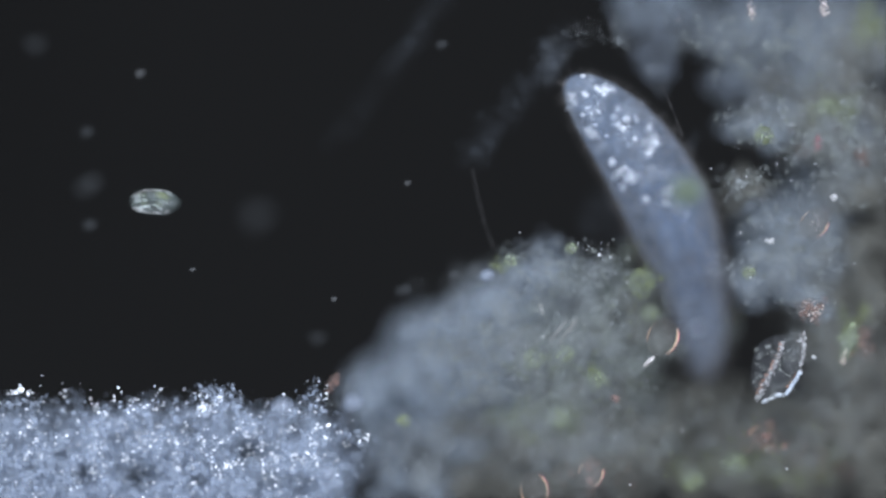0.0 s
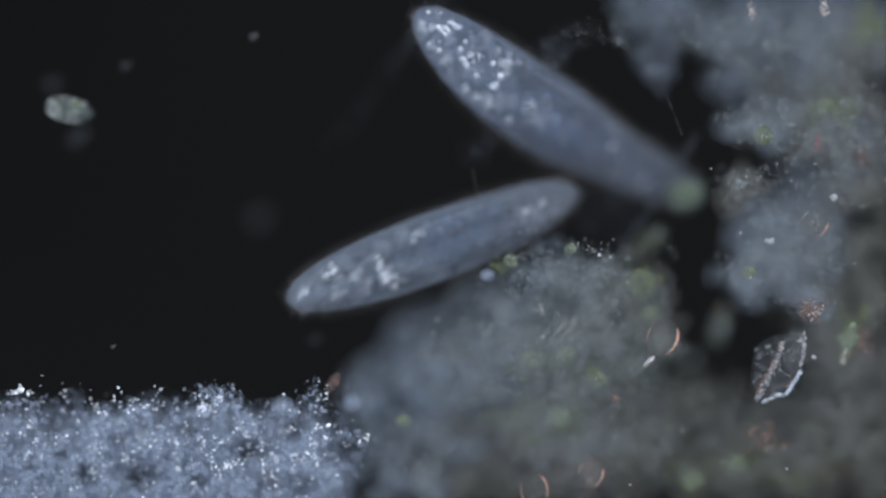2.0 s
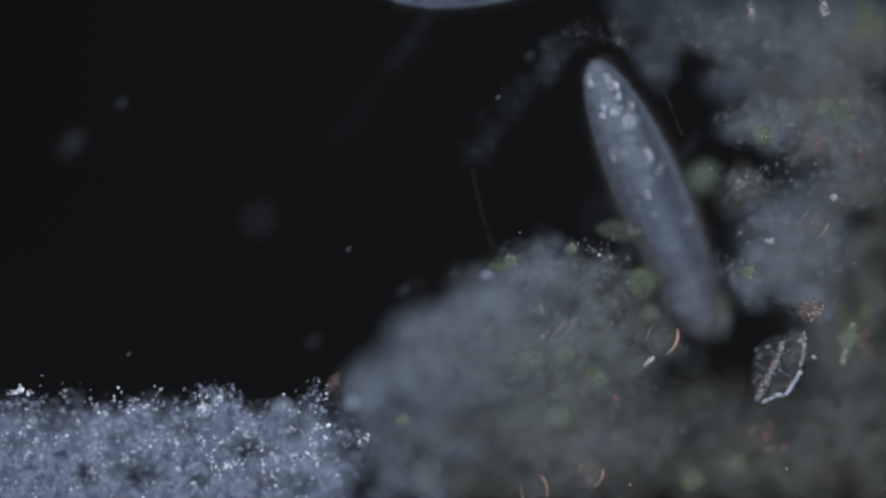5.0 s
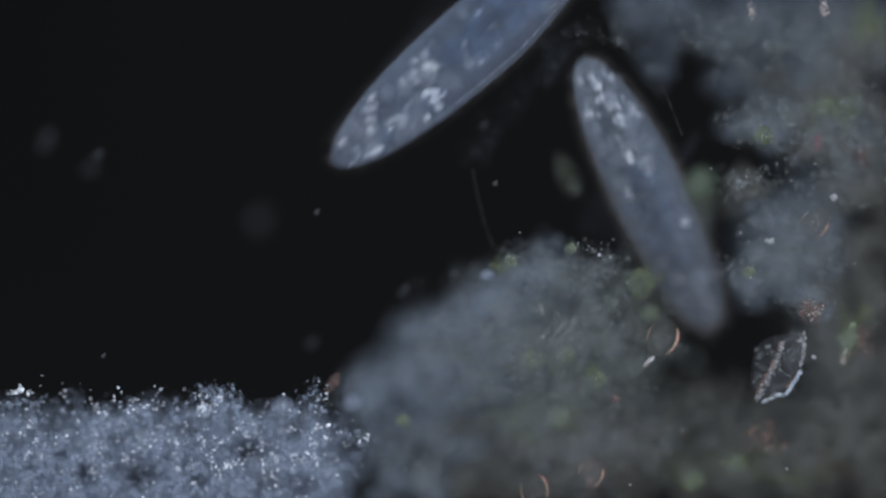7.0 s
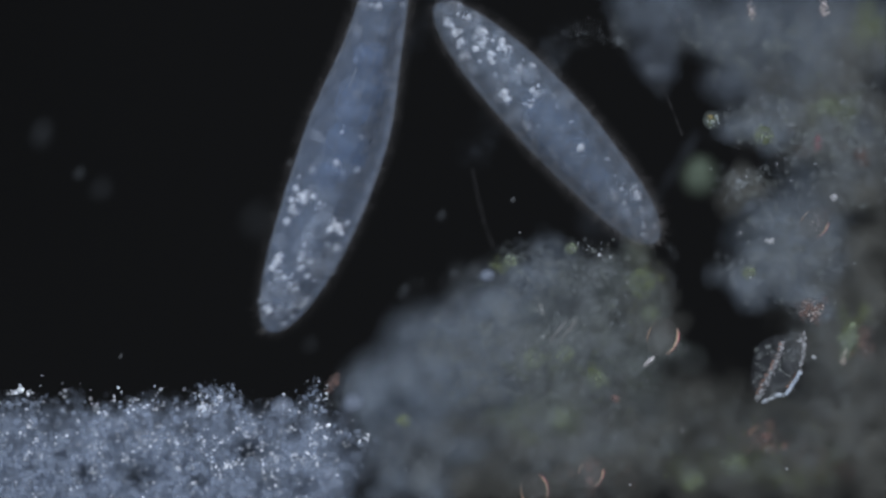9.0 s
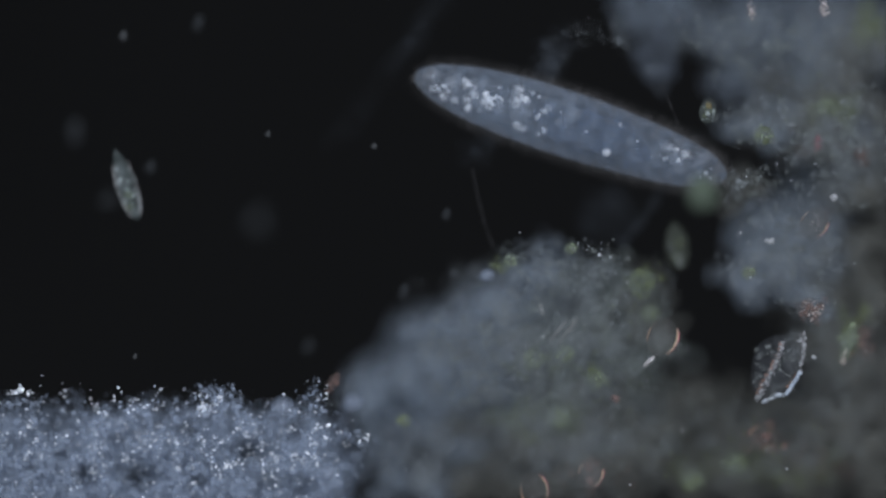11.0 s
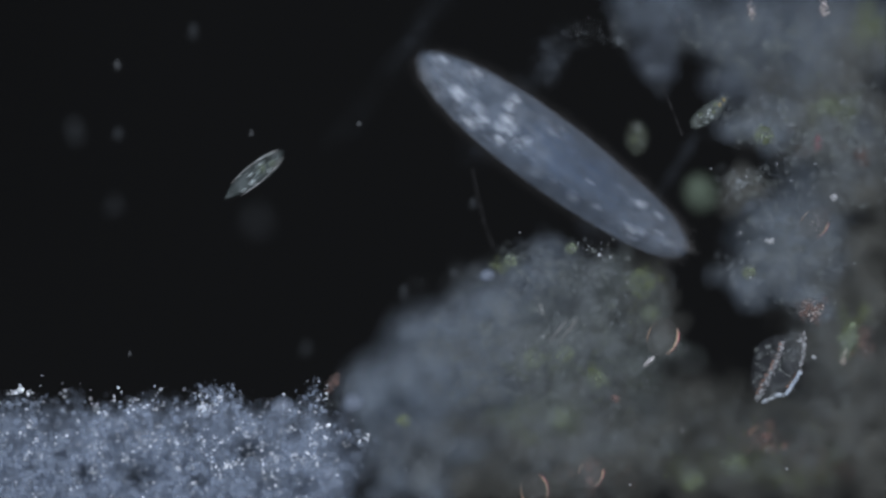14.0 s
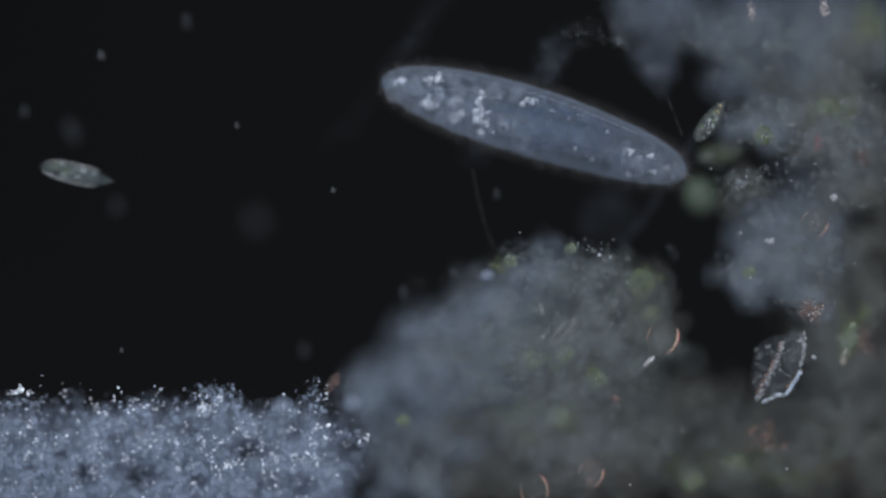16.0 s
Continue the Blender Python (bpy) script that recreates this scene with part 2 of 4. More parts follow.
DARK = ((1222, 520, 30, 60), (1530, 388, 48, 22), (1262, 560, 62, 75), (1330, 590, 55, 50), (1230, 470, 32, 40), (1215, 205, 55, 60), (1320, 280, 60, 18), (1225, 120, 45, 30))
MINERAL_GAPS = ((245, 838, 58, 38), (440, 800, 42, 28), (150, 842, 28, 24), (665, 840, 40, 60), (330, 760, 18, 16), (90, 760, 20, 14), (480, 850, 30, 24), (520, 770, 18, 16), (30, 780, 16, 12), (350, 850, 22, 14), (600, 800, 44, 26), (640, 855, 50, 36), (540, 860, 30, 20), (210, 780, 26, 16), (110, 800, 20, 16))
cloud("mineral_floc", "bright bluish-white granular mineral floc lying on the slide", "mineral", [
    (-20, 830, 170, 105, -0.06, 0.05, 900, 1.4, 7.5), (150, 835, 150, 100, -0.06, 0.05, 850, 1.4, 7.5),
    (310, 815, 150, 105, -0.06, 0.05, 850, 1.4, 7.5), (440, 825, 150, 100, -0.06, 0.05, 800, 1.4, 7.5),
    (565, 825, 85, 92, -0.06, 0.05, 400, 1.4, 7), (40, 745, 60, 22, -0.02, 0.03, 60, 1.4, 6), (380, 718, 62, 28, -0.01, 0.02, 150, 1.4, 6),
    (215, 745, 100, 22, -0.02, 0.03, 130, 1.4, 6), (555, 745, 42, 50, -0.02, 0.03, 60, 1.4, 5), (630, 780, 32, 22, -0.02, 0.015, 20, 1.2, 4),
    (480, 735, 60, 20, -0.03, 0.03, 40, 2.5, 7), (138, 712, 16, 16, -0.05, 0.02, 10, 2.5, 7), (100, 860, 200, 40, -0.05, 0.04, 300, 1.5, 7.5), (40, 845, 130, 60, -0.03, 0.03, 200, 1.5, 6), (300, 850, 200, 40, -0.03, 0.03, 260, 2, 8),
], 3, level=1, holes=MINERAL_GAPS, jag=0.3, soft=0.6, warp=0.45, clump=-0.08, fine=1.25)
cloud("mineral_haze", "milky blurred underside of the mineral floc", "milky", [
    (20, 860, 120, 60, -0.05, 0.02, 300, 4, 12), (60, 825, 150, 60, -0.08, 0.02, 170, 6, 16), (330, 850, 180, 50, -0.08, 0.02, 120, 6, 16), (420, 780, 160, 60, -0.09, 0.02, 120, 6, 16), (210, 770, 120, 40, -0.08, 0.02, 100, 6, 16),
    (20, 840, 150, 75, -0.1, 0.03, 260, 8, 20), (60, 830, 200, 95, -0.14, 0.04, 260, 10, 26), (300, 830, 200, 95, -0.14, 0.04, 260, 10, 26), (520, 830, 140, 95, -0.14, 0.04, 180, 10, 26),
], 13, level=1, holes=MINERAL_GAPS, jag=0.25, soft=1.2, fine=2.2, warp=0.6)
cloud("mineral_dust", "fine bluish mineral dust over the pale floc", "mineral_dust", [
    (60, 812, 180, 108, -0.02, 0.04, 1500, 0.7, 3.0), (40, 850, 110, 50, -0.01, 0.02, 600, 0.6, 2.6), (240, 812, 170, 104, -0.02, 0.04, 1400, 0.7, 3.0), (400, 808, 150, 104, -0.02, 0.04, 1300, 0.7, 3.0),
    (535, 808, 92, 92, -0.02, 0.04, 760, 0.7, 3.0), (378, 708, 50, 32, 0, 0.02, 260, 0.7, 2.8), (40, 722, 50, 18, 0, 0.02, 80, 0.7, 2.8),
    (215, 732, 90, 20, 0, 0.02, 150, 0.7, 2.8), (560, 702, 42, 38, 0, 0.02, 50, 0.6, 2.2), (632, 780, 32, 22, 0, 0.015, 50, 0.6, 2.2), (130, 700, 16, 16, -0.04, 0.02, 24, 0.7, 2.8),
], 14, level=1, holes=MINERAL_GAPS, jag=0.3, soft=0.5, clump=-0.12, smooth=False)
cloud("mineral_glitter", "glittering white mineral grains scattered over the pale floc", "sparkle", [
    (100, 790, 200, 110, 0, 0.022, 640, 0.4, 2.1), (330, 790, 200, 110, 0, 0.022, 760, 0.4, 2.1), (515, 795, 112, 95, 0, 0.022, 480, 0.4, 2.1),
    (375, 712, 46, 24, 0, 0.015, 150, 0.45, 2.5), (35, 692, 22, 9, 0, 0.012, 60, 0.5, 3.4), (30, 700, 34, 16, 0, 0.015, 30, 0.4, 1.8), (555, 755, 45, 30, 0, 0.015, 36, 0.5, 2.8),
    (560, 692, 32, 32, 0, 0.012, 24, 0.45, 2.5), (637, 778, 22, 18, 0, 0.012, 34, 0.5, 2.8), (215, 718, 70, 14, 0, 0.012, 44, 0.5, 2.0),
    (403, 820, 26, 16, 0, 0.012, 22, 0.5, 2.8), (130, 700, 22, 14, 0, 0.015, 10, 0.5, 1.8), (1035, 55, 32, 26, 0, 0.015, 6, 0.4, 0.9),
    (1045, 437, 60, 20, 0, 0.015, 14, 0.7, 2), (1000, 700, 300, 150, 0, 0.03, 30, 0.6, 1.4), (1420, 300, 170, 250, 0, 0.03, 34, 0.6, 1.5),
], 4, level=1, jag=0.3, smooth=False, clump=0.08)
cloud("pale_floc", "soft blue-grey cloud of bacterial floc", "pale", [
    (790, 640, 105, 85, -0.22, 0.05, 330, 10, 30), (705, 690, 75, 52, -0.18, 0.05, 130, 10, 28), (885, 575, 110, 75, -0.19, 0.05, 230, 10, 30),
    (960, 508, 82, 60, -0.13, 0.04, 160, 8, 26), (810, 610, 100, 70, -0.12, 0.03, 150, 6, 20), (880, 690, 170, 80, -0.2, 0.05, 330, 10, 30),
    (745, 785, 110, 75, -0.16, 0.05, 85, 8, 24), (725, 862, 70, 34, -0.13, 0.03, 50, 6, 18),
    (672, 690, 55, 46, -0.14, 0.04, 110, 7, 22), (790, 640, 120, 90, -0.16, 0.05, 160, 8, 24),
    (960, 485, 80, 55, -0.08, 0.03, 60, 5, 14), (820, 620, 110, 90, -0.1, 0.03, 100, 5, 16),
], 5, level=1, holes=DARK, jag=0.25, soft=0.35, fine=2.4, warp=0.8)
cloud("pale_floc", "dense bluish flank of the bacterial floc", "flank", [
    (835, 605, 82, 62, -0.11, 0.03, 190, 5, 14), (895, 550, 72, 50, -0.11, 0.03, 110, 5, 14), (800, 665, 85, 55, -0.11, 0.03, 100, 5, 14), (740, 690, 70, 60, -0.15, 0.03, 90, 6, 18), (840, 690, 110, 70, -0.15, 0.03, 130, 6, 18), (860, 780, 110, 70, -0.15, 0.03, 90, 6, 18),
], 22, level=1, jag=0.25, fine=2.0, warp=0.6)
cloud("drab_floc", "mottled olive-grey heart of the floc", "olive", [
    (1060, 535, 80, 70, -0.13, 0.04, 150, 5, 20), (1050, 620, 140, 110, -0.15, 0.05, 380, 5, 22), (1040, 740, 170, 60, -0.17, 0.05, 230, 6, 24),
    (1150, 590, 42, 70, -0.1, 0.03, 60, 4, 14), (1060, 515, 75, 65, -0.08, 0.03, 80, 3, 11), (1000, 615, 140, 90, -0.08, 0.03, 160, 3, 11),
], 23, level=1, holes=DARK, jag=0.3, soft=0.35, fine=2.2, warp=0.9)
cloud("pale_floc", "hazy grey cloud of floc around small cells", "pale", [
    (1310, 48, 135, 62, -0.22, 0.05, 250, 8, 24), (1345, 150, 80, 44, -0.17, 0.04, 70, 7, 20), (1420, 165, 80, 50, -0.17, 0.04, 60, 7, 20), (1470, 70, 130, 100, -0.22, 0.05, 220, 8, 24), (1165, 10, 70, 45, -0.17, 0.04, 70, 10, 26),
    (1400, 430, 100, 95, -0.13, 0.04, 260, 8, 28), (1320, 490, 50, 55, -0.11, 0.03, 100, 8, 24), (1352, 220, 68, 42, -0.11, 0.03, 50, 7, 20),
    (1480, 300, 100, 120, -0.17, 0.04, 200, 10, 30), (1440, 545, 40, 35, -0.08, 0.02, 40, 6, 18),
    (1400, 430, 90, 80, -0.07, 0.03, 60, 5, 14),
], 6, level=1, holes=DARK, jag=0.25, soft=0.35, fine=2.4, warp=0.8)
cloud("drab_floc", "olive-grey sludge of decaying plant matter", "drab", [
    (1020, 770, 180, 120, -0.17, 0.06, 420, 8, 30), (1280, 805, 200, 95, -0.17, 0.06, 140, 8, 30), (1480, 770, 160, 125, -0.17, 0.06, 230, 8, 30),
    (1500, 560, 100, 120, -0.16, 0.05, 170, 8, 28), (1245, 700, 70, 36, -0.16, 0.04, 60, 8, 24), (1520, 350, 80, 150, -0.16, 0.05, 230, 8, 28), (1450, 210, 130, 90, -0.15, 0.05, 220, 8, 26), (1510, 110, 60, 90, -0.16, 0.04, 70, 8, 24),
    (1120, 570, 62, 100, -0.12, 0.04, 150, 8, 24), (880, 800, 140, 90, -0.16, 0.05, 300, 8, 28), (1315, 330, 62, 42, -0.09, 0.03, 120, 5, 15),
    (1100, 760, 190, 90, -0.09, 0.03, 110, 5, 15), (1350, 790, 190, 80, -0.09, 0.03, 90, 5, 15), (1500, 520, 80, 200, -0.09, 0.03, 90, 5, 15),
], 7, level=1, holes=DARK, jag=0.25, soft=0.35, fine=2.4, warp=1.0)
cloud("floc_flakes", "loose fine flakes and fibres over the grey floc", "flake", [
    (965, 485, 90, 60, -0.03, 0.05, 900, 0.5, 2.6), (1055, 510, 85, 80, -0.03, 0.05, 900, 0.5, 2.6), (1000, 620, 170, 115, -0.04, 0.05, 2040, 0.5, 2.9),
    (850, 590, 130, 100, -0.08, 0.05, 1008, 0.6, 3.2), (760, 660, 90, 80, -0.1, 0.05, 448, 0.6, 3.2), (1040, 770, 210, 115, -0.07, 0.05, 1300, 0.5, 2.9), (1330, 790, 210, 105, -0.09, 0.05, 700, 0.5, 2.9),
    (1490, 680, 110, 160, -0.08, 0.05, 700, 0.5, 2.9), (1400, 440, 100, 105, -0.03, 0.05, 1650, 0.5, 2.9), (1320, 490, 52, 60, -0.03, 0.04, 380, 0.7, 3.4),
    (1355, 220, 85, 50, -0.03, 0.05, 1000, 0.5, 2.7), (1480, 260, 110, 140, -0.05, 0.05, 900, 0.7, 3.8), (1320, 330, 65, 40, -0.03, 0.04, 200, 0.7, 3.0),
    (1165, 125, 28, 36, -0.05, 0.03, 50, 0.7, 3), (1035, 58, 34, 30, -0.03, 0.03, 60, 0.6, 2.2), (1098, 62, 20, 44, -0.03, 0.03, 110, 0.7, 2.6),
    (1300, 70, 150, 65, -0.1, 0.06, 979, 0.6, 3.2), (1470, 80, 110, 100, -0.08, 0.06, 840, 0.6, 3.2), (740, 800, 110, 85, -0.04, 0.05, 400, 0.7, 3.4), (1440, 545, 45, 40, -0.02, 0.03, 260, 0.7, 3),
    (970, 120, 26, 50, -0.05, 0.03, 50, 0.7, 3), (620, 720, 40, 50, -0.04, 0.03, 80, 0.7, 3), (850, 490, 120, 40, -0.08, 0.04, 300, 0.5, 2.9), (1190, 500, 14, 60, -0.03, 0.02, 60, 0.7, 2.6),
], 15, level=1, holes=DARK, jag=0.35, clump=0.0, soft=0.35, warp=0.4, fine=1.3)
cloud("floc_grain", "soft speckled grain all over the grey floc", "mottle", [
    (1000, 600, 190, 150, -0.025, 0.025, 900, 1.5, 6.5), (970, 480, 90, 55, -0.025, 0.025, 260, 1.5, 5.5), (850, 640, 150, 110, -0.03, 0.03, 420, 1.5, 7), (1080, 770, 240, 110, -0.06, 0.03, 600, 1.5, 6.5),
    (1360, 790, 200, 100, -0.07, 0.03, 420, 1.5, 6.5), (1490, 620, 100, 190, -0.06, 0.03, 420, 1.5, 6), (1400, 440, 105, 105, -0.02, 0.025, 520, 1.2, 5.5), (1370, 225, 100, 55, -0.02, 0.025, 380, 1.2, 5),
    (1480, 250, 100, 150, -0.025, 0.025, 520, 1.5, 6), (1340, 70, 190, 75, -0.04, 0.03, 420, 1.5, 7), (1320, 330, 62, 40, -0.02, 0.02, 150, 1.2, 4.5), (1140, 520, 45, 70, -0.02, 0.02, 150, 1.2, 5),
], 26, level=1, holes=DARK, jag=0.3, clump=0.02, soft=0.4, warp=0.5, fine=1.2)
cloud("floc_crumbs", "fine bright crumbs on the floc", "crumb", [
    (1000, 475, 110, 55, 0, 0.015, 90, 0.4, 1.5), (1030, 600, 140, 110, 0, 0.02, 76, 0.4, 1.5), (880, 620, 150, 100, 0, 0.03, 53, 0.4, 1.5), (1100, 760, 220, 110, 0, 0.02, 43, 0.4, 1.4),
    (1340, 780, 200, 100, 0, 0.02, 26, 0.4, 1.4), (1490, 640, 90, 160, 0, 0.02, 30, 0.4, 1.5), (1400, 440, 95, 95, 0, 0.02, 108, 0.4, 1.6), (1360, 230, 100, 60, 0, 0.02, 60, 0.4, 1.4), (1480, 240, 90, 120, 0, 0.025, 42, 0.4, 1.4),
    (1320, 330, 60, 40, 0, 0.02, 9, 0.4, 1.4), (1040, 440, 70, 20, 0, 0.01, 42, 0.5, 2), (1340, 60, 200, 60, -0.02, 0.03, 72, 0.4, 1.6), (760, 800, 100, 70, 0, 0.03, 40, 0.4, 1.4), (1440, 548, 40, 35, 0, 0.015, 66, 0.4, 1.6),
], 21, level=1, holes=DARK, jag=0.35, clump=0.3, smooth=False)
cloud("floc_crumbs", "small feathery bright crumbs at the heart of the floc", "crumb", [
    (958, 546, 8, 15, 0, 0.006, 34, 0.5, 1.9), (962, 596, 8, 8, 0, 0.006, 24, 0.5, 1.7), (1012, 576, 14, 22, 0, 0.01, 60, 0.4, 1.6), (985, 600, 18, 16, 0, 0.01, 40, 0.4, 1.4),
    (925, 632, 14, 12, 0, 0.01, 26, 0.4, 1.5), (1085, 456, 12, 5, 0, 0.004, 18, 0.5, 1.8), (1110, 458, 8, 8, 0, 0.004, 16, 0.5, 1.8), (1328, 484, 9, 20, 0, 0.01, 34, 0.5, 1.7),
    (1360, 800, 22, 30, 0, 0.015, 34, 0.4, 1.5), (1535, 630, 20, 12, 0, 0.01, 20, 0.4, 1.4),
], 27, level=1, jag=0.35, clump=-9, smooth=False)
# Haze of pale lumps added to soften the floc and lift its dark gaps.
cloud("added_haze", "thin milky haze added over the floc to lift its dark gaps", "veil", [
    (900, 600, 150, 110, 0.09, 0.03, 330, 3, 10), (1020, 600, 130, 130, 0.09, 0.03, 260, 3, 10), (860, 700, 130, 100, 0.09, 0.03, 180, 3, 10), (1000, 760, 170, 110, 0.09, 0.03, 380, 3, 10), (1350, 790, 200, 90, 0.09, 0.03, 60, 3, 10),
    (1480, 640, 100, 180, 0.09, 0.03, 70, 3, 10), (1410, 430, 90, 90, 0.09, 0.03, 180, 3, 10), (1480, 220, 90, 150, 0.09, 0.03, 240, 3, 10), (1480, 60, 90, 80, 0.09, 0.03, 80, 3, 10),
    (800, 650, 100, 80, 0.09, 0.03, 160, 3, 10), (760, 800, 110, 70, 0.09, 0.03, 130, 3, 10),
], 16, holes=DARK, jag=0.25, clump=-9, level=1, fine=1.4, warp=0.8)
# Bluish haze, likewise added, brightens and smooths the mineral floc.
cloud("added_haze", "thin bluish haze added to brighten the mineral floc", "blue_veil", [
    (40, 835, 170, 85, -0.012, 0.02, 460, 2, 7), (230, 825, 170, 85, -0.012, 0.02, 300, 2, 7), (400, 820, 150, 85, -0.012, 0.02, 260, 2, 7), (550, 825, 90, 75, -0.012, 0.02, 150, 2, 7),
], 19, jag=0.25, clump=-9, level=1)
cloud("green_floc", "patchy green algal film in the sludge", "green", [
    (960, 740, 90, 50, -0.1, 0.03, 50, 6, 15), (1240, 830, 60, 40, -0.1, 0.03, 18, 6, 14), (1330, 820, 60, 40, -0.1, 0.03, 14, 6, 14),
    (1480, 190, 50, 30, -0.06, 0.03, 26, 5, 13), (1540, 60, 30, 60, -0.1, 0.03, 22, 6, 15), (1512, 585, 24, 50, -0.05, 0.02, 30, 5, 12), (1440, 830, 60, 40, -0.1, 0.03, 14, 5, 13), (1390, 850, 50, 30, -0.1, 0.03, 9, 5, 13),
    (1140, 500, 35, 25, -0.03, 0.02, 26, 3, 9), (950, 640, 70, 40, -0.04, 0.02, 22, 3, 9), (1050, 670, 40, 30, -0.03, 0.02, 16, 3, 9), (900, 465, 30, 18, -0.03, 0.02, 10, 3, 8),
    (1060, 640, 110, 100, -0.02, 0.02, 170, 0.8, 3.2), (1130, 520, 50, 60, -0.01, 0.02, 60, 0.8, 3), (1450, 200, 110, 90, -0.02, 0.02, 90, 0.8, 3), (1300, 790, 180, 80, -0.02, 0.02, 110, 0.8, 3.2),
], 8, level=1, jag=0.25, fine=1.6, warp=0.5)
cloud("rosy_crumbs", "bright pinkish-white crumbs in the upper floc", "rosy", [
    (1328, 20, 8, 17, -0.012, 0.01, 46, 0.5, 2.0), (1458, 12, 12, 18, -0.012, 0.01, 54, 0.5, 2.0), (1440, 395, 26, 16, -0.005, 0.01, 26, 0.4, 1.3), (1475, 350, 6, 6, 0, 0.006, 14, 0.6, 1.8), (1362, 427, 8, 6, 0, 0.006, 18, 0.6, 1.8),
], 25, jag=0.3, level=1, clump=-9)
cloud("rusty_floc", "rust-brown grains of decay in the sludge", "pink", [
    (1350, 780, 60, 30, -0.05, 0.03, 20, 3, 9), (1440, 815, 60, 40, -0.11, 0.03, 9, 5, 13), (1440, 250, 40, 40, -0.06, 0.03, 5, 3, 8), (1530, 620, 30, 60, -0.05, 0.03, 14, 3, 8), (1050, 830, 70, 40, -0.05, 0.03, 16, 3, 8),
    (1440, 545, 40, 30, -0.03, 0.02, 16, 2, 6), (1440, 395, 40, 30, -0.05, 0.02, 5, 2, 6),
], 9, level=1, jag=0.25, fine=1.6, warp=0.5)


def along(pts, wide, z, deep, n, r0, r1):
    """Overlapping patches strung along a line."""
    out = []
    for (u0, v0), (u1, v1) in zip(pts, pts[1:]):
        many = max(1, round(math.hypot(u1 - u0, v1 - v0) / 16))
        out += [(u0 + (u1 - u0) * k / many, v0 + (v1 - v0) * k / many, wide, wide, z, deep, n, r0, r1) for k in range(many)]
    return out


cloud("slime_strand", "faint blurred strand of slime in the dark water", "dim", along([(795, -10), (745, 50), (700, 112), (680, 145)], 24, -0.085, 0.02, 22, 1.0, 3.0)
      + along([(680, 145), (625, 215), (575, 260)], 24, -0.095, 0.02, 10, 1.0, 3.0)
      + along([(745, 45), (712, 100), (690, 132)], 13, -0.05, 0.01, 16, 0.8, 2.2), 17, level=1, jag=0.25, clump=-9, warp=0.25)
cloud("slime_strand", "dim bluish tuft of slime under the upper floc", "tuft", [
    (1160, 100, 36, 52, -0.09, 0.03, 70, 4, 11), (1170, 130, 26, 30, -0.08, 0.02, 34, 3, 8), (1285, 150, 40, 30, -0.12, 0.03, 20, 4, 11),
], 24, jag=0.3, clump=-9)
cloud("slime_strand", "faint dim veil of slime beside the animalcules", "dim", along([(1000, 62), (962, 120), (905, 190), (850, 255), (838, 300)], 30, -0.06, 0.03, 34, 1.0, 4.0)
      + [(972, 110, 24, 46, -0.06, 0.03, 120, 2, 6), (1080, 375, 60, 44, -0.12, 0.03, 140, 2, 8)], 18, level=1, jag=0.25, clump=-9, warp=0.4)

# ---- still cells and debris ----


def green_cell(u, v, r, z, seed, label="round green algal cell in the floc", wall="green_wall"):
    rng = np.random.default_rng(seed)
    t = thing("algal_cell", label, "algal cell", Matrix.Translation(at(u, v, z)), "algal cells")
    p, f = lump(r * K, 3, rng, 0.04, (1, 0.9, 0.85))
    part("cell_wall", mesh_of("cell_wall", p, f, M[wall]), t)
    if wall == "pale_green":
        # nested shells, set off to one side, build up the ball's soft highlight
        for k, (shrink, u1, v1) in enumerate(((0.82, 2, 1), (0.62, 4, 0), (0.44, 6, 2), (0.28, 7, 4))):
            p, f = lump(r * K * shrink, 3, rng, 0.04, (1, 0.92, 0.85))
            part("cell_body", mesh_of("cell_body", p, f, M["pale_green"]), t, "nested shell that builds up the ball's highlight", Matrix.Translation((u1 * K, -v1 * K, 0)))
        return t
    for k in range(7):
        d = rng.normal(size=3)
        d = d / np.linalg.norm(d) * r * K * 0.6
        p, f = swarm([(0, 0, 0)], [r * K * rng.uniform(0.22, 0.42)], 2, rng, 0.1)
        part("chloroplast", mesh_of("chloroplast", p.tolist(), f.tolist(), M["green"]), t, "grainy green chloroplast", Matrix.Translation(d))
    n = 16
    d = rng.normal(size=(n, 3))
    d = d / np.linalg.norm(d, axis=1, keepdims=True) * r * K * rng.uniform(0.5, 0.95, (n, 1))
    d[:, 2] = abs(d[:, 2])
    p, f = swarm(d, K * rng.uniform(0.7, 2.2, n), 1, rng, 0.3, 0.6)
    part("starch_grains", mesh_of("starch_grains", p.tolist(), f.tolist(), M["starch"]), t, "pale starch grains", kind="stuff")
    return t


for i, (u, v, r, z) in enumerate(((1350, 240, 19, 0), (1460, 190, 17, -0.03), (1135, 498, 26, -0.02), (945, 635, 20, 0), (1000, 626, 18, 0),
                                  (1055, 672, 19, -0.01), (903, 462, 14, -0.01), (988, 738, 22, -0.03), (1010, 440, 12, -0.01), (715, 745, 14, -0.01),
                                  (1325, 482, 14, -0.01), (1300, 820, 24, -0.04), (1500, 600, 20, -0.02), (1225, 850, 22, -0.04), (1150, 555, 18, -0.04))):
    green_cell(u, v, r, z - 0.004, 40 + i)


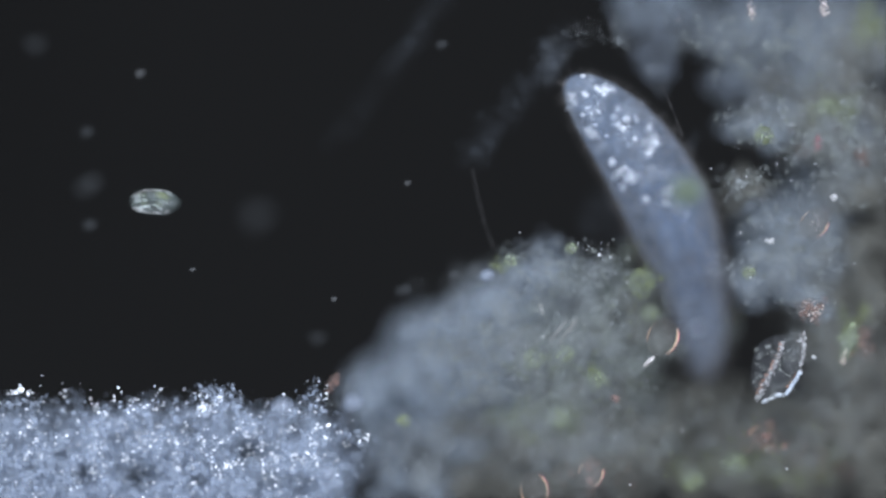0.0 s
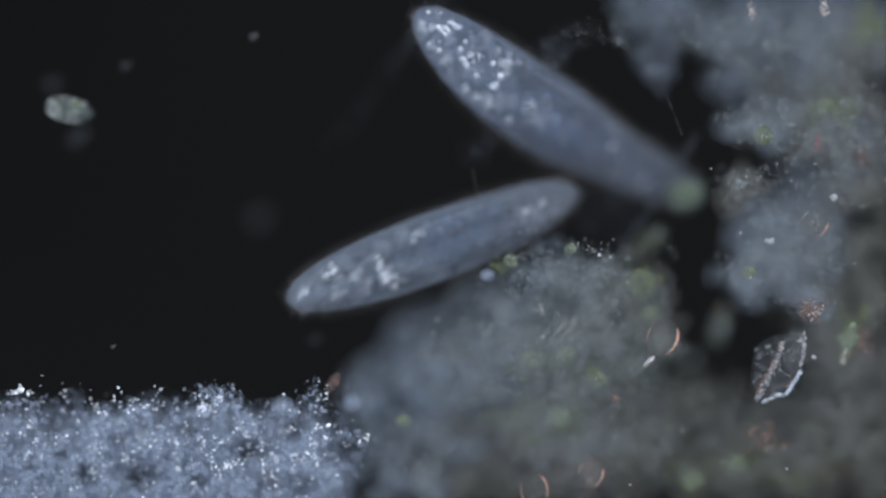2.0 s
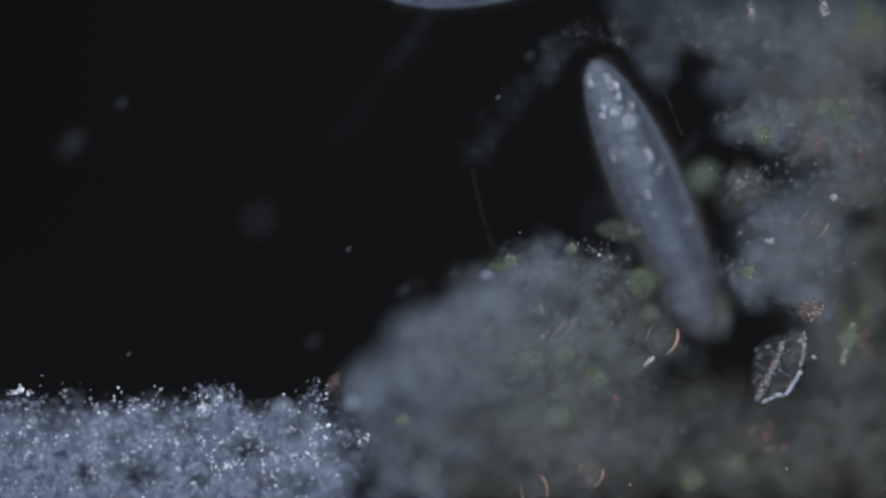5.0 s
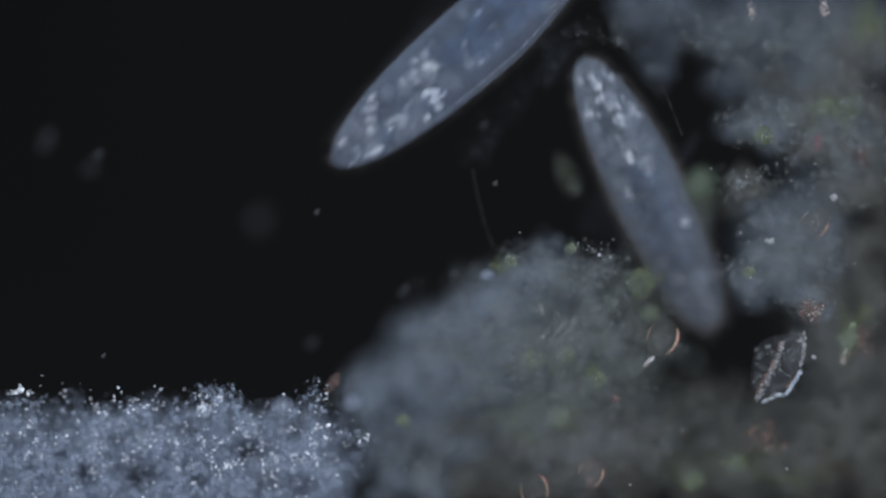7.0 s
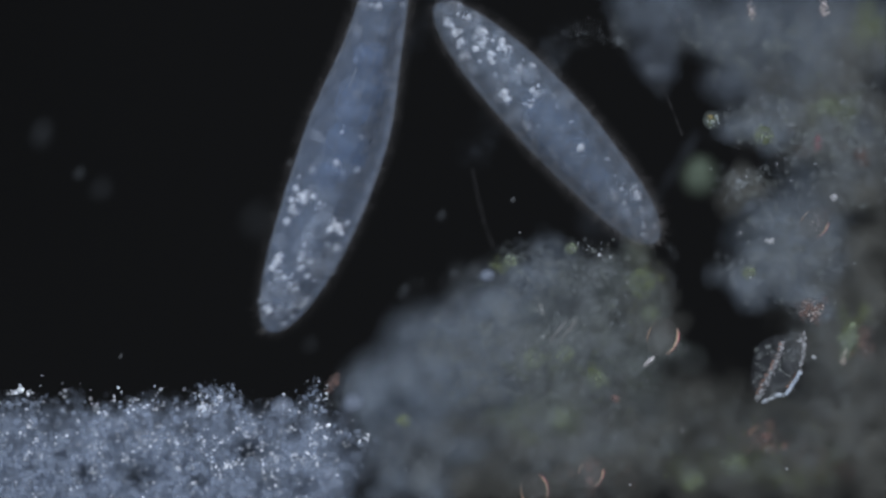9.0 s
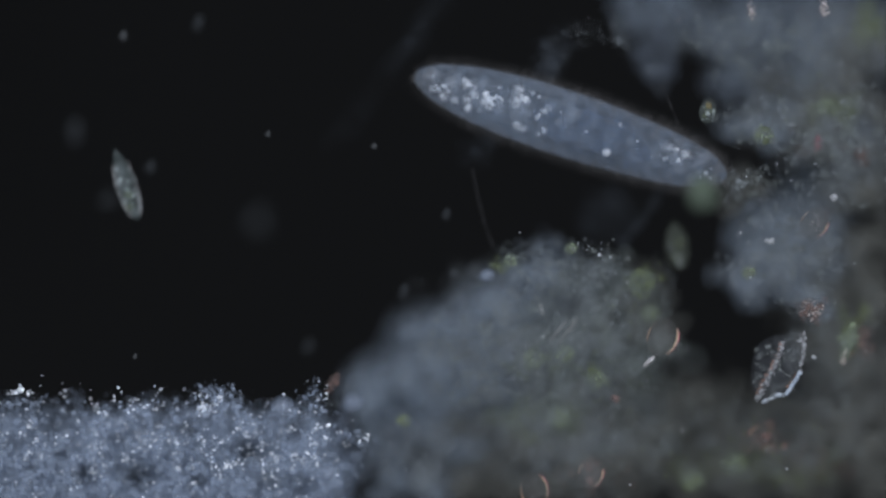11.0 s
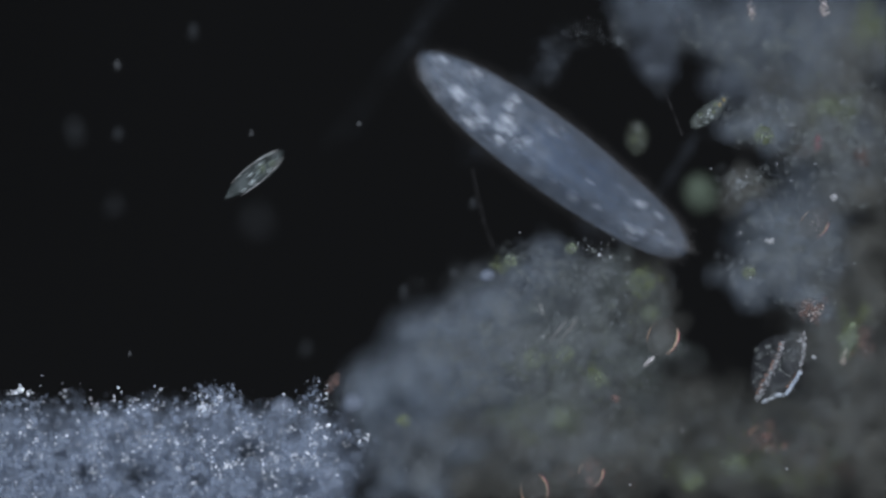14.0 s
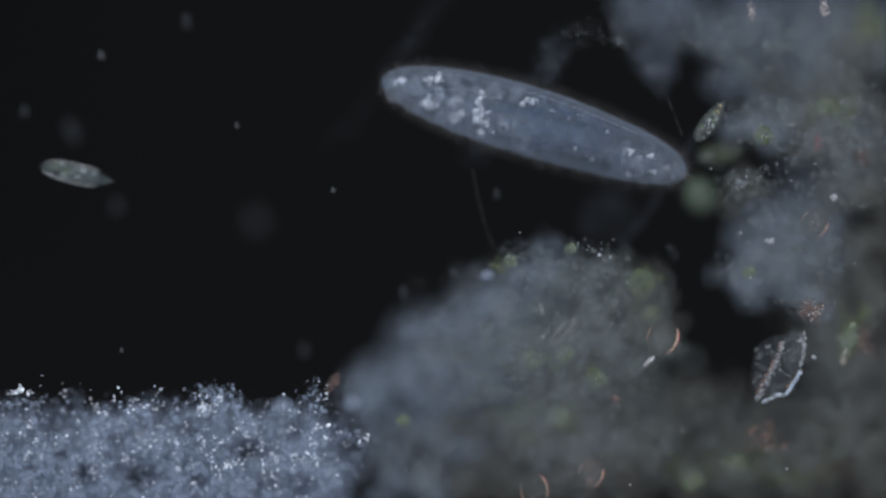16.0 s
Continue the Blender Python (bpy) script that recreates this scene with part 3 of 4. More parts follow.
def cyst(u, v, r, turn, seed, z=0.0, sweep=120, bold=0.10, label="smoky oval cyst with an amber lit rim"):
    rng = np.random.default_rng(seed)
    t = thing("cyst", label, "cyst", Matrix.Translation(at(u, v, z)) @ pose(0, 0, 0, 0, 0, turn), "cysts")
    p, f = lump(r * K, 3, rng, 0.02, (0.86, 1.1, 0.8))
    part("wall", mesh_of("wall", p, f, M["cyst"]), t)
    # the iridescent light on one side of the rim is built from coloured tubes
    for a0, sw, w, at_r, mat, lab in ((-sweep / 2, sweep, bold * 0.5, 1.0, "amber", "amber light on the rim, built as a tube"), (-sweep / 2 + 4, sweep - 8, bold * 0.28, 1.08, "red_rim", "crimson outer fringe of the rim light"),
                                      (-sweep / 2 + 10, sweep - 20, bold * 0.3, 0.93, "lime_rim", "lime inner fringe of the rim light"), (180 - sweep / 3, sweep * 0.66, 0.03, 1.0, "amber", "thin dull amber rim"),
                                      (sweep / 2, 360 - sweep, 0.022, 1.0, "dim_rim", "faint grey rim")):
        n = 24
        pts, rad = [], []
        for i in range(n + 1):
            a = radians(a0 + sw * i / n)
            pts.append(Vector((math.cos(a) * 0.83 * at_r, math.sin(a) * 1.06 * at_r, 0.12)) * r * K)
            rad.append(r * K * w * (math.sin(math.pi * i / n) ** 0.7 * 0.95 + 0.05) * rng.uniform(0.8, 1.1))
        p, f = tube(pts, rad)
        part("rim", mesh_of("rim", p, f, M[mat]), t, lab)
    return t


cyst(1172, 597, 31, -22, 60, 0, 100, 0.16)
cyst(945, 866, 28, 15, 61, -0.01, 110)
cyst(1045, 838, 25, -25, 62, -0.01, 90)
cyst(1440, 396, 27, -40, 63, -0.005, 80)
cyst(1345, 775, 24, 130, 64, -0.03, 70)


def pink_cell(u, v, ru, rv, turn, seed, z=0.0):
    rng = np.random.default_rng(seed)
    t = thing("reddish_cell", "grainy reddish-brown cell lodged in the floc", "cell", Matrix.Translation(at(u, v, z)) @ pose(0, 0, 0, 0, 0, turn), "reddish cells")
    p, f = lump(K, 3, rng, 0.08, (ru, rv, min(ru, rv)))
    part("cell_wall", mesh_of("cell_wall", p, f, M["cyst"]), t)
    n = 26
    d = rng.normal(0, 0.42, (n, 3)) * np.array([ru, rv, min(ru, rv)]) * K
    slim = ru < 9 and rv > 9
    p, f = swarm(d, K * rng.uniform(1.2 if slim else 2, 2.8 if slim else 5, n), 1, rng, 0.15)
    part("grains", mesh_of("grains", p.tolist(), f.tolist(), M["red_rim" if slim else "pink"]), t, "reddish grains")
    if ru > 20:
        d = rng.normal(0, 0.36, (60, 3)) * np.array([ru, rv, rv]) * K
        p, f = swarm(d, K * rng.uniform(0.8, 2.6, 60), 1, rng, 0.3)
        part("grains", mesh_of("grains", p.tolist(), f.tolist(), M["rosy"]), t, "bright rosy grains")


for i, q in enumerate(((1435, 548, 26, 22, 0, 0), (1447, 252, 8, 19, -10, 0.02), (1525, 275, 12, 16, 30, -0.05), (590, 676, 10, 18, -35, -0.02), (1088, 706, 5, 5, 0, 0), (1355, 775, 16, 12, 0, -0.02))):
    pink_cell(*q[:5], 70 + i, q[5])


def pale_sphere(u, v, ru, rv, z, seed, turn=0):
    rng = np.random.default_rng(seed)
    p, f = lump(K, 3, rng, 0.03, (ru, rv, min(ru, rv)))
    t = thing("pale_sphere", "pale blue-grey translucent sphere beside the floc", "spore", Matrix.Translation(at(u, v, z)) @ pose(0, 0, 0, 0, 0, turn), "pale spheres")
    part("wall", mesh_of("wall", p, f, M["veil" if ru > 25 else "vacuole"]), t)
    p, f = lump(K * 0.62, 2, rng, 0.05, (ru, rv, min(ru, rv)))
    part("nucleus", mesh_of("nucleus", p, f, M["veil" if ru > 25 else "vacuole"]), t)


for i, q in enumerate(((500, 720, 20, 20, 0.016), (862, 488, 14, 12, 0.0), (750, 848, 27, 38, -0.03), (625, 712, 20, 18, -0.03), (580, 835, 14, 14, 0))):
    pale_sphere(*q, 80 + i)


def crystal(u, v, r, seed, turn=0):
    dull = v < 60
    z = -0.02 if dull else 0.002
    rng = np.random.default_rng(seed)
    p, f = swarm([(0, 0, 0)], [r * K * 0.62], 2, rng, 0.32, 0.5)
    ob = part("crystal", mesh_of("crystal", p.tolist(), f.tolist(), M["dull_crystal" if dull else "crystal"], False), None, m=Matrix.Translation(at(u, v, z)) @ pose(0, 0, 0, 0, 0, turn))
    tagged(ob, "dull pinkish-white crystal sunk in the floc" if dull else "bright white angular crystal caught in the floc", "crystal", "crystals")


for i, q in enumerate(((1362, 427, 12), (1475, 350, 7), (1328, 24, 10), (1455, 16, 12), (1440, 632, 5), (1335, 12, 5), (958, 548, 4.5), (1258, 299, 2), (1064, 453, 2.6),
                       (1080, 456, 3), (1200, 37, 4), (962, 595, 4), (920, 412, 3), (1328, 492, 4), (1110, 500, 2.4), (1392, 830, 2.6), (1115, 858, 2.2))):
    crystal(*q, 90 + i)

# silica frustule, broken open
t = thing("silica_frustule", "broken glassy silica frustule with bright ribbed edges", "frustule", Matrix.Translation(at(1376, 652, -0.012)))
rng = np.random.default_rng(101)
outline = [(-36, -42), (-10, -58), (34, -62), (46, -52), (42, -16), (30, 18), (8, 48), (-14, 60), (-40, 50), (-50, 10)]
for _ in range(2):
    outline = [(p[0] * 0.75 + q[0] * 0.25, p[1] * 0.75 + q[1] * 0.25) if h == 0 else (p[0] * 0.25 + q[0] * 0.75, p[1] * 0.25 + q[1] * 0.75)
               for p, q in zip(outline, outline[1:] + outline[:1]) for h in (0, 1)]
verts, faces = [], []
for k, (s, z) in enumerate(((0.82, -14), (1.0, -6), (1.0, 6), (0.8, 13))):
    for x, y in outline:
        verts.append((x * s * K, -y * s * K, z * K + rng.normal(0, 1) * K))
n = len(outline)
for k in range(3):
    for j in range(n):
        faces.append((k * n + j, k * n + (j + 1) % n, (k + 1) * n + (j + 1) % n, (k + 1) * n + j))
faces += [tuple(range(n))[::-1], tuple(range(3 * n, 4 * n))]
part("valve", mesh_of("valve", verts, faces, M["glass"]), t)


def rib(pts, r, mat, many, spread=1.2, z=8, name="rib"):
    """A crumbling ridge: chips of silica strung along a line."""
    P = [Vector((x, -y)) for x, y in pts]
    runs = [(P[i + 1] - P[i]).length for i in range(len(P) - 1)]
    cs, rs = [], []
    for _ in range(int(many * 1.5)):
        i = rng.choice(len(runs), p=np.array(runs) / sum(runs))
        q = P[i].lerp(P[i + 1], rng.random())
        cs.append(((q.x + rng.normal(0, spread)) * K, (q.y + rng.normal(0, spread)) * K, (z + rng.normal(0, 2)) * K))
        rs.append(K * r * rng.uniform(0.25, 0.85))
    p, f = swarm(cs, rs, 1, rng, 0.3, 0.6)
    return mesh_of(name, p.tolist(), f.tolist(), M[mat], False)


part("rib", rib([(47, -44), (44, -22), (38, 6)], 1.7, "pit", 70, 1.8), t)
part("rib", rib([(38, 6), (32, 18), (22, 34), (14, 46)], 1.7, "ridge", 150, 1.2, 10), t, "bright glassy edge")
part("rib", rib([(-28, 60), (-14, 54), (-4, 46), (12, 46)], 1.4, "ridge", 80, 2.0, 10), t, "bright glassy edge")
part("rib", rib([(8, -46), (2, -22), (-12, 4), (-20, 22), (-34, 48), (-38, 56)], 1.7, "pit", 200, 2.4), t)
part("rib", rib([(4, -46), (-2, -22), (-16, 4), (-38, 46)], 1.4, "rust_edge", 90, 1.6, 6), t, "rusty tinted edge")
part("rib", rib([(34, 4), (28, 18), (16, 34)], 1.7, "rust_edge", 26, 1.0, 6), t, "rusty tinted edge")
part("rib", rib([(8, -46), (24, -56), (40, -62)], 1.5, "flake", 60, 3.0), t)
part("rib", rib([(14, -30), (30, -34), (40, -30)], 1.6, "flake", 70, 6.0), t)
p, f = swarm(np.c_[rng.normal(41, 4, 16), rng.normal(51, 6, 16), rng.normal(9, 2, 16)] * K, K * rng.uniform(1.4, 3.6, 16), 1, rng, 0.3)
part("cap", mesh_of("cap", p.tolist(), f.tolist(), M["pit"]), t, "bright glassy corner")
p, f = swarm(np.c_[rng.uniform(-44, 30, 130), rng.uniform(-44, 40, 130), rng.uniform(-10, 8, 130)] * K, K * rng.uniform(0.6, 2.2, 130), 1, rng, 0.3)
part("pitting", mesh_of("pitting", p.tolist(), f.tolist(), M["crumb"]), t, "dull grey pitting", kind="stuff")


def needle(u0, v0, u1, v1, r, z=0.004, mat="ridge"):
    a, c = at(u0, v0, z), at(u1, v1, z)
    mid = (a + c) / 2
    p, f = tube([(a - mid) * w for w in (1, 0.6, 0, -0.6, -1)], [r * K * w for w in (0.2, 0.9, 1, 0.9, 0.3)], 6)
    ob = part("needle", mesh_of("needle", p, f, M[mat]), None, m=Matrix.Translation(mid))
    tagged(ob, "thin pale silica needle lying in the floc", "needle", "needles")


for q in ((970, 608, 1004, 565, 3.5), (985, 612, 1015, 572, 2.8), (1005, 590, 1022, 562, 3.2), (955, 535, 962, 560, 3), (1138, 650, 1158, 630, 3.9)):
    needle(*q, mat="cilia" if q[4] < 3.8 else "rim_glass")

# rod-shaped cell: green upper half, rosy lower end
t = thing("rod_cell", "yellow-green rod-shaped cell with a rosy end in the sludge", "algal cell", Matrix.Translation(at(1499, 610, -0.018)) @ pose(0, 0, 0, 0, 0, -108))
rng = np.random.default_rng(120)
p, f = tube([(x * K, 0, 0) for x in (-42, -38, -24, 0, 24, 36, 41)], [K * r for r in (2, 8, 11, 11, 8, 5, 1.5)][::1], 14)
part("cell_wall", mesh_of("cell_wall", p, f, M["green_wall"]), t)
for name, mat, x0, x1, many, lab in (("chloroplast", "green", -38, -6, 40, "yellow-green chloroplast"), ("grains", "rosy", 8, 36, 14, "rosy grains"), ("grains", "starch", -40, -30, 10, "pale lime tip")):
    x = rng.uniform(x0, x1, many)
    p, f = swarm(np.c_[x, rng.normal(0, 3.4, many), rng.normal(3, 2.5, many)] * K, K * rng.uniform(0.8, 3.2, many), 1, rng, 0.3, 0.5)
    part(name, mesh_of(name, p.tolist(), f.tolist(), M[mat]), t, lab, kind="stuff")


def strand(name, label, pts, r, z, mat):
    line = []
    P = [at(u, v, z) for u, v in pts]
    o = P[len(P) // 2]
    for i in range(len(P) - 1):
        for k in range(6):
            line.append(P[i].lerp(P[i + 1], k / 6) - o)
    line.append(P[-1] - o)
    p, f = tube(line, [r * K * (0.7 + 0.3 * math.sin(i * 1.7)) for i in range(len(line))])
    tagged(part(name, mesh_of(name, p, f, M[mat]), None, m=Matrix.Translation(o)), label, "strand", "strands")


strand("thread", "hair-thin pale thread drifting over the water", [(836, 300), (846, 350), (857, 395), (876, 445)], 1.5, -0.025, "thread")
strand("thread", "hair-thin pale thread hanging from the floc", [(1170, 150), (1190, 195), (1207, 240)], 1.5, -0.012, "thread")
strand("stalk", "dim grey stalk between two flocs", [(1095, 440), (1140, 385), (1185, 315), (1235, 235)], 11, -0.06, "dim")


# ---- the two slipper animalcules ----
def outline_of(hind):
    """Half width along the body, 0 at the fore end and 1 at the hind end; hind: how slim the hind part is."""
    def profile(s):
        x = 2 * s - 1
        p = 2.35 if x < 0 else 3.2
        k = min(max((s - 0.5) / 0.3, 0), 1)
        return max(0.0, 1 - abs(x) ** p) ** 0.5 * (1 - (1 - hind) * k * k * (3 - 2 * k))
    return profile


def animalcule(label, length, width, skin, seed, n_granule, core_at, hind):
    rng = np.random.default_rng(seed)
    R, d, profile = width / 2 * K, length / RINGS, outline_of(hind)
    t = thing("slipper_animalcule", label, "ciliate", group="slipper animalcules")
    pieces = []
    for i in range(RINGS + 1):
        s0 = i / RINGS
        verts, faces, side = [], [], 32
        steps = [w for w in np.linspace(-1, 1, 13) if -1e-6 <= s0 + w / RINGS <= 1 + 1e-6]
        if i in (0, RINGS):
            steps = [w * w if i == 0 else -w * w for w in np.linspace(0, 1, 16)][::1 if i == 0 else -1]
        elif i in (1, RINGS - 1):
            fine = [(2 * w * w - 1) for w in np.linspace(0, 1, 18)]
            steps = fine if i == 1 else [-w for w in fine][::-1]
        swell = 1.0 + 0.008 * (i % 2)
        for w in steps:
            r = R * profile(s0 + w / RINGS) * swell + 1e-5
            for j in range(side):
                a = 2 * math.pi * j / side
                verts.append((w * d, math.cos(a) * r, math.sin(a) * r * 0.92))
        for k in range(len(steps) - 1):
            for j in range(side):
                a, c = k * side + j, k * side + (j + 1) % side
                faces.append((a, c, c + side, a + side))
        ob = part("body_ring", mesh_of("body_ring", verts, faces, M[skin]), t)
        pieces.append(ob)
        # cilia: a dense short coat and a sparse long fringe
        for coat, many, lo, hi, thick, lab in (("down", 520, 2.5, 6, 0.6, "dense coat of short cilia"), ("cilia", 700, 8, 27, 0.9, "fine fringe of long cilia")):
            hv, hf = [], []
            rr = R * profile(min(max(s0, 0.012), 0.988))
            for _ in range(int(many * (0.16 if i in (0, RINGS) else 0.35 + rr / R))):
                w = rng.uniform(0.02 if i == 0 else -0.52, -0.02 if i == RINGS else 0.52)
                s = min(max(s0 + w / RINGS, 0.0), 1.0)
                r = R * profile(s) * 0.99
                a = rng.uniform(0, 2 * math.pi)
                slope = (profile(min(s + 0.01, 1)) - profile(max(s - 0.01, 0))) * R / (0.02 * length)
                out = Vector((-slope, math.cos(a), math.sin(a))).normalized()
                o = Vector(((s - s0) * length, math.cos(a) * r, math.sin(a) * r * 0.92))
                h = K * rng.uniform(lo, hi)
                side_v = out.cross(Vector((1, 0.2, 0.1))).normalized() * K * thick
                bend = (Vector((K * rng.normal(3, 4), 0, 0)) + side_v * rng.normal(0, 3)) * (hi / 26)
                b0 = len(hv)
                hv += [o - side_v, o + side_v, o + out * h * 0.55 + bend * 0.35 + side_v * 0.7, o + out * h * 0.55 + bend * 0.35 - side_v * 0.7, o + out * h + bend]
                hf += [(b0, b0 + 1, b0 + 2, b0 + 3), (b0 + 3, b0 + 2, b0 + 4)]
            part("cilia", mesh_of("cilia", hv, hf, M[coat], False), ob, lab, kind="stuff")
        # rows of fine lengthwise ridges, added to crowd at the outline and brighten it
        sv, sf = [], []
        span = [w for w in np.linspace(-0.52, 0.52, 7) if 0.004 <= s0 + w / RINGS <= 0.996]
        for k in range(54):
            a = 2 * math.pi * (k + rng.uniform(-0.45, 0.45)) / 54
            line = [Vector((w * d, math.cos(a) * R * profile(s0 + w / RINGS) * 1.005, math.sin(a) * R * profile(s0 + w / RINGS) * 0.925)) for w in span]
            p, f = tube(line, K * rng.uniform(0.4, 0.9), 4)
            sf += [tuple(j + len(sv) for j in q) for q in f]
            sv += p
        part("striation", mesh_of("striation", sv, sf, M["striae"]), ob, "fine lengthwise ridges added to brighten the outline", kind="stuff")
        # fold of the pellicle along one side; its highlight is put in as pale colour
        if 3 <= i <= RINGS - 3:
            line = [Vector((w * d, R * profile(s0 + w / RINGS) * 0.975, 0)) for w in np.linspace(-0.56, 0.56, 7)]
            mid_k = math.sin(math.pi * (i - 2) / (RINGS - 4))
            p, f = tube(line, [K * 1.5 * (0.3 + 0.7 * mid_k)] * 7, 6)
            part("fold", mesh_of("fold", p, f, M["groove"]), ob, "fold of the pellicle with its highlight in the colour")
        # granules, crowded at the fore end, over cloudy lumps of cytoplasm
        dens = 1.0 * math.exp(-((s0 - 0.13) / 0.10) ** 2) + 0.5 * math.exp(-((s0 - 0.34) / 0.12) ** 2) + (0.09 if hind > 0.8 else 0.045) + (0.3 if hind > 0.8 else 0.06) * math.exp(-((s0 - 0.84) / 0.06) ** 2)
        n = int(rng.poisson(n_granule * dens)) if 0 < i < RINGS else 0
        for kind_of, count, lo, hi, power in (("granules", int(n * 1.7), 1.0, 6.6, 2.1), ("cytoplasm", int(22 * dens + 1.5) if 0 < i < RINGS else 0, 4, 17, 1.6)):
            if not count:
                continue
            cs, rs = [], []
            hub = np.c_[rng.uniform(-0.5, 0.5, 3), rng.normal(0, 0.5, (3, 2)) + np.array([0, 0.12])]
            for _ in range(count):
                h3 = hub[rng.integers(3)]
                loose = rng.random() < 0.25
                w = rng.uniform(-0.6, 0.6) if loose else min(max(h3[0] + rng.normal(0, 0.13), -0.65), 0.65)
                s = s0 + w / RINGS
                q = h3[1:] + rng.normal(0, 0.3 if loose else 0.10, 2)
                k = np.linalg.norm(q)
                q = q / max(k / 0.8, 1)
                cs.append((w * d, q[0] * R * profile(s), q[1] * R * profile(s) * 0.7))
                rs.append(K * (lo + (hi - lo) * rng.random() ** power) * (0.55 + 0.45 * profile(s)))
            p, f = swarm(cs, rs, 2, rng, 0.14, 0.3)
            g = kind_of == "granules"
            part(kind_of, mesh_of(kind_of, p.tolist(), f.tolist(), M["granule" if g else "cloudy"]), ob,
                 "bright refractile granules" if g else "cloudy pale cytoplasm", kind="stuff")
    mid = pieces[round(core_at * RINGS)]
    n = 60
    q = rng.normal(0, 0.5, (n, 3))
    q = q / np.maximum(np.linalg.norm(q, axis=1, keepdims=True) / 0.95, 1)
    p, f = swarm(q * np.array([length * 0.19, R * 0.52, R * 0.42]), K * rng.uniform(12, 26, n), 2, rng, 0.12)
    part("endoplasm", mesh_of("endoplasm", p.tolist(), f.tolist(), M["core"]), mid, "bluish endoplasm")
    for k, (i, y, z, r) in enumerate(((4, 0.1, 0.2, 11), (6, -0.4, 0.3, 9), (11, 0.25, 0.25, 10))):
        p, f = lump(r * K, 2, rng, 0.05)
        part("vacuole", mesh_of("vacuole", p, f, M["vacuole"]), pieces[i], "pale round food vacuole", Matrix.Translation((0, y * R, z * R)))
    line = [Vector((w * d * 1.3, R * (0.25 + 0.3 * math.cos(w * 1.6)), R * 0.72 - R * 0.1 * w * w)) for w in np.linspace(-1, 1, 14)]
    p, f = tube(line, [K * 2.6 * (math.sin(math.pi * i / 13) + 0.1) for i in range(14)], 6)
    part("oral_groove", mesh_of("oral_groove", p, f, M["cilia"]), pieces[6], "curved lip of the oral groove")
    return t, pieces


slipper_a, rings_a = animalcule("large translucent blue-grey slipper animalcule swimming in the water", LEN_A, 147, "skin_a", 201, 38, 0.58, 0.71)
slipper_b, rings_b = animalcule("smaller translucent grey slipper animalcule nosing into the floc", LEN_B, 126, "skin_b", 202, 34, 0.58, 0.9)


# ---- small swimmers ----
def swimmer(label, length, width, seed, taper, mat="swimmer", gold=False, green=5, grains=34):
    """Blunt fore end along +x."""
    rng = np.random.default_rng(seed)
    t = thing("small_swimmer", label, "flagellate", group="small swimmers")
    verts, faces, side, n = [], [], 20, 16
    for k in range(n + 1):
        s = k / n
        x = 2 * s - 1
        r = (1 - abs(x) ** (taper if x < 0 else 3.0)) ** (0.8 if x < 0 else 0.5) if abs(x) < 1 else 0.0
        for j in range(side):
            a = 2 * math.pi * j / side
            verts.append((x * length / 2 * K, math.cos(a) * (r * width / 2 + 0.05) * K * (1 + 0.05 * math.sin(3 * a + 5 * s)), math.sin(a) * (r * width / 2 + 0.05) * K * 0.75))
    for k in range(n):
        for j in range(side):
            a, c = k * side + j, k * side + (j + 1) % side
            faces.append((a, c, c + side, a + side))
    part("body", mesh_of("body", verts, faces, M[mat]), t)
    m = green
    p, f = swarm(np.c_[rng.uniform(-0.3, 0.3, m) * length, rng.uniform(-0.25, 0.25, m) * width, rng.uniform(0, 0.2, m) * width] * K, K * width * rng.uniform(0.1, 0.2, m), 2, rng, 0.1)
    part("chloroplast", mesh_of("chloroplast", p.tolist(), f.tolist(), M["green"]), t, "green chloroplasts")
    m = grains
    x = rng.beta(1.9, 1.1, m) * 0.86 - 0.42
    y = rng.uniform(-0.42, 0.42, m) * np.sqrt(np.maximum(0.05, 1 - (2 * x) ** 2))
    p, f = swarm(np.c_[x * length, y * width, rng.uniform(0, 0.3, m) * width] * K, K * (0.7 + 2.6 * rng.random(m) ** 2), 1, rng, 0.25, 0.5)
    part("granules", mesh_of("granules", p.tolist(), f.tolist(), M["white_grain"]), t, "bright white granules", kind="stuff")
    # the light along both flanks is built as pale tubes
    for flank in (-1, 1) if grains > 20 else ():
        line = [Vector((q * length * K, flank * 0.44 * width * K * max(0.1, 1 - abs(2 * q) ** 2.4) ** 0.6, 2 * K)) for q in np.linspace(-0.3, 0.44, 12)]
        p, f = tube(line, [K * rng.uniform(0.8, 1.9) * (0.4 + 0.6 * k / 11) for k in range(12)], 6)
        part("lit_edge", mesh_of("lit_edge", p, f, M["rim_glass"]), t, "lit edge of the flank put in as a pale tube")
    if gold:
        p, f = swarm([(-0.36 * length * K, 0, 4 * K), (-0.24 * length * K, 2 * K, 3 * K)], [3.6 * K, 3 * K], 2, rng, 0.1)
        part("oil_drop", mesh_of("oil_drop", p.tolist(), f.tolist(), M["gold"]), t, "golden oil drop")
    return t


swim_oval = swimmer("small oval greenish-white flagellate in open water", 88, 46, 301, 2.4)
swim_long = swimmer("long pale green-white flagellate with a tapered tail", 130, 38, 302, 1.5, green=3)
swim_gold = swimmer("small pale flagellate with a golden oil drop", 88, 30, 303, 1.6, mat="clear_swimmer", gold=True, green=3, grains=16)
swim_green = swimmer("dim greenish flagellate close to the floc", 90, 40, 304, 2.0, "dim_green", green=3, grains=8)
green_ball = green_cell(1240, 330, 34, -0.04, 310, "large blurred pale green algal ball in the gap", "pale_green")


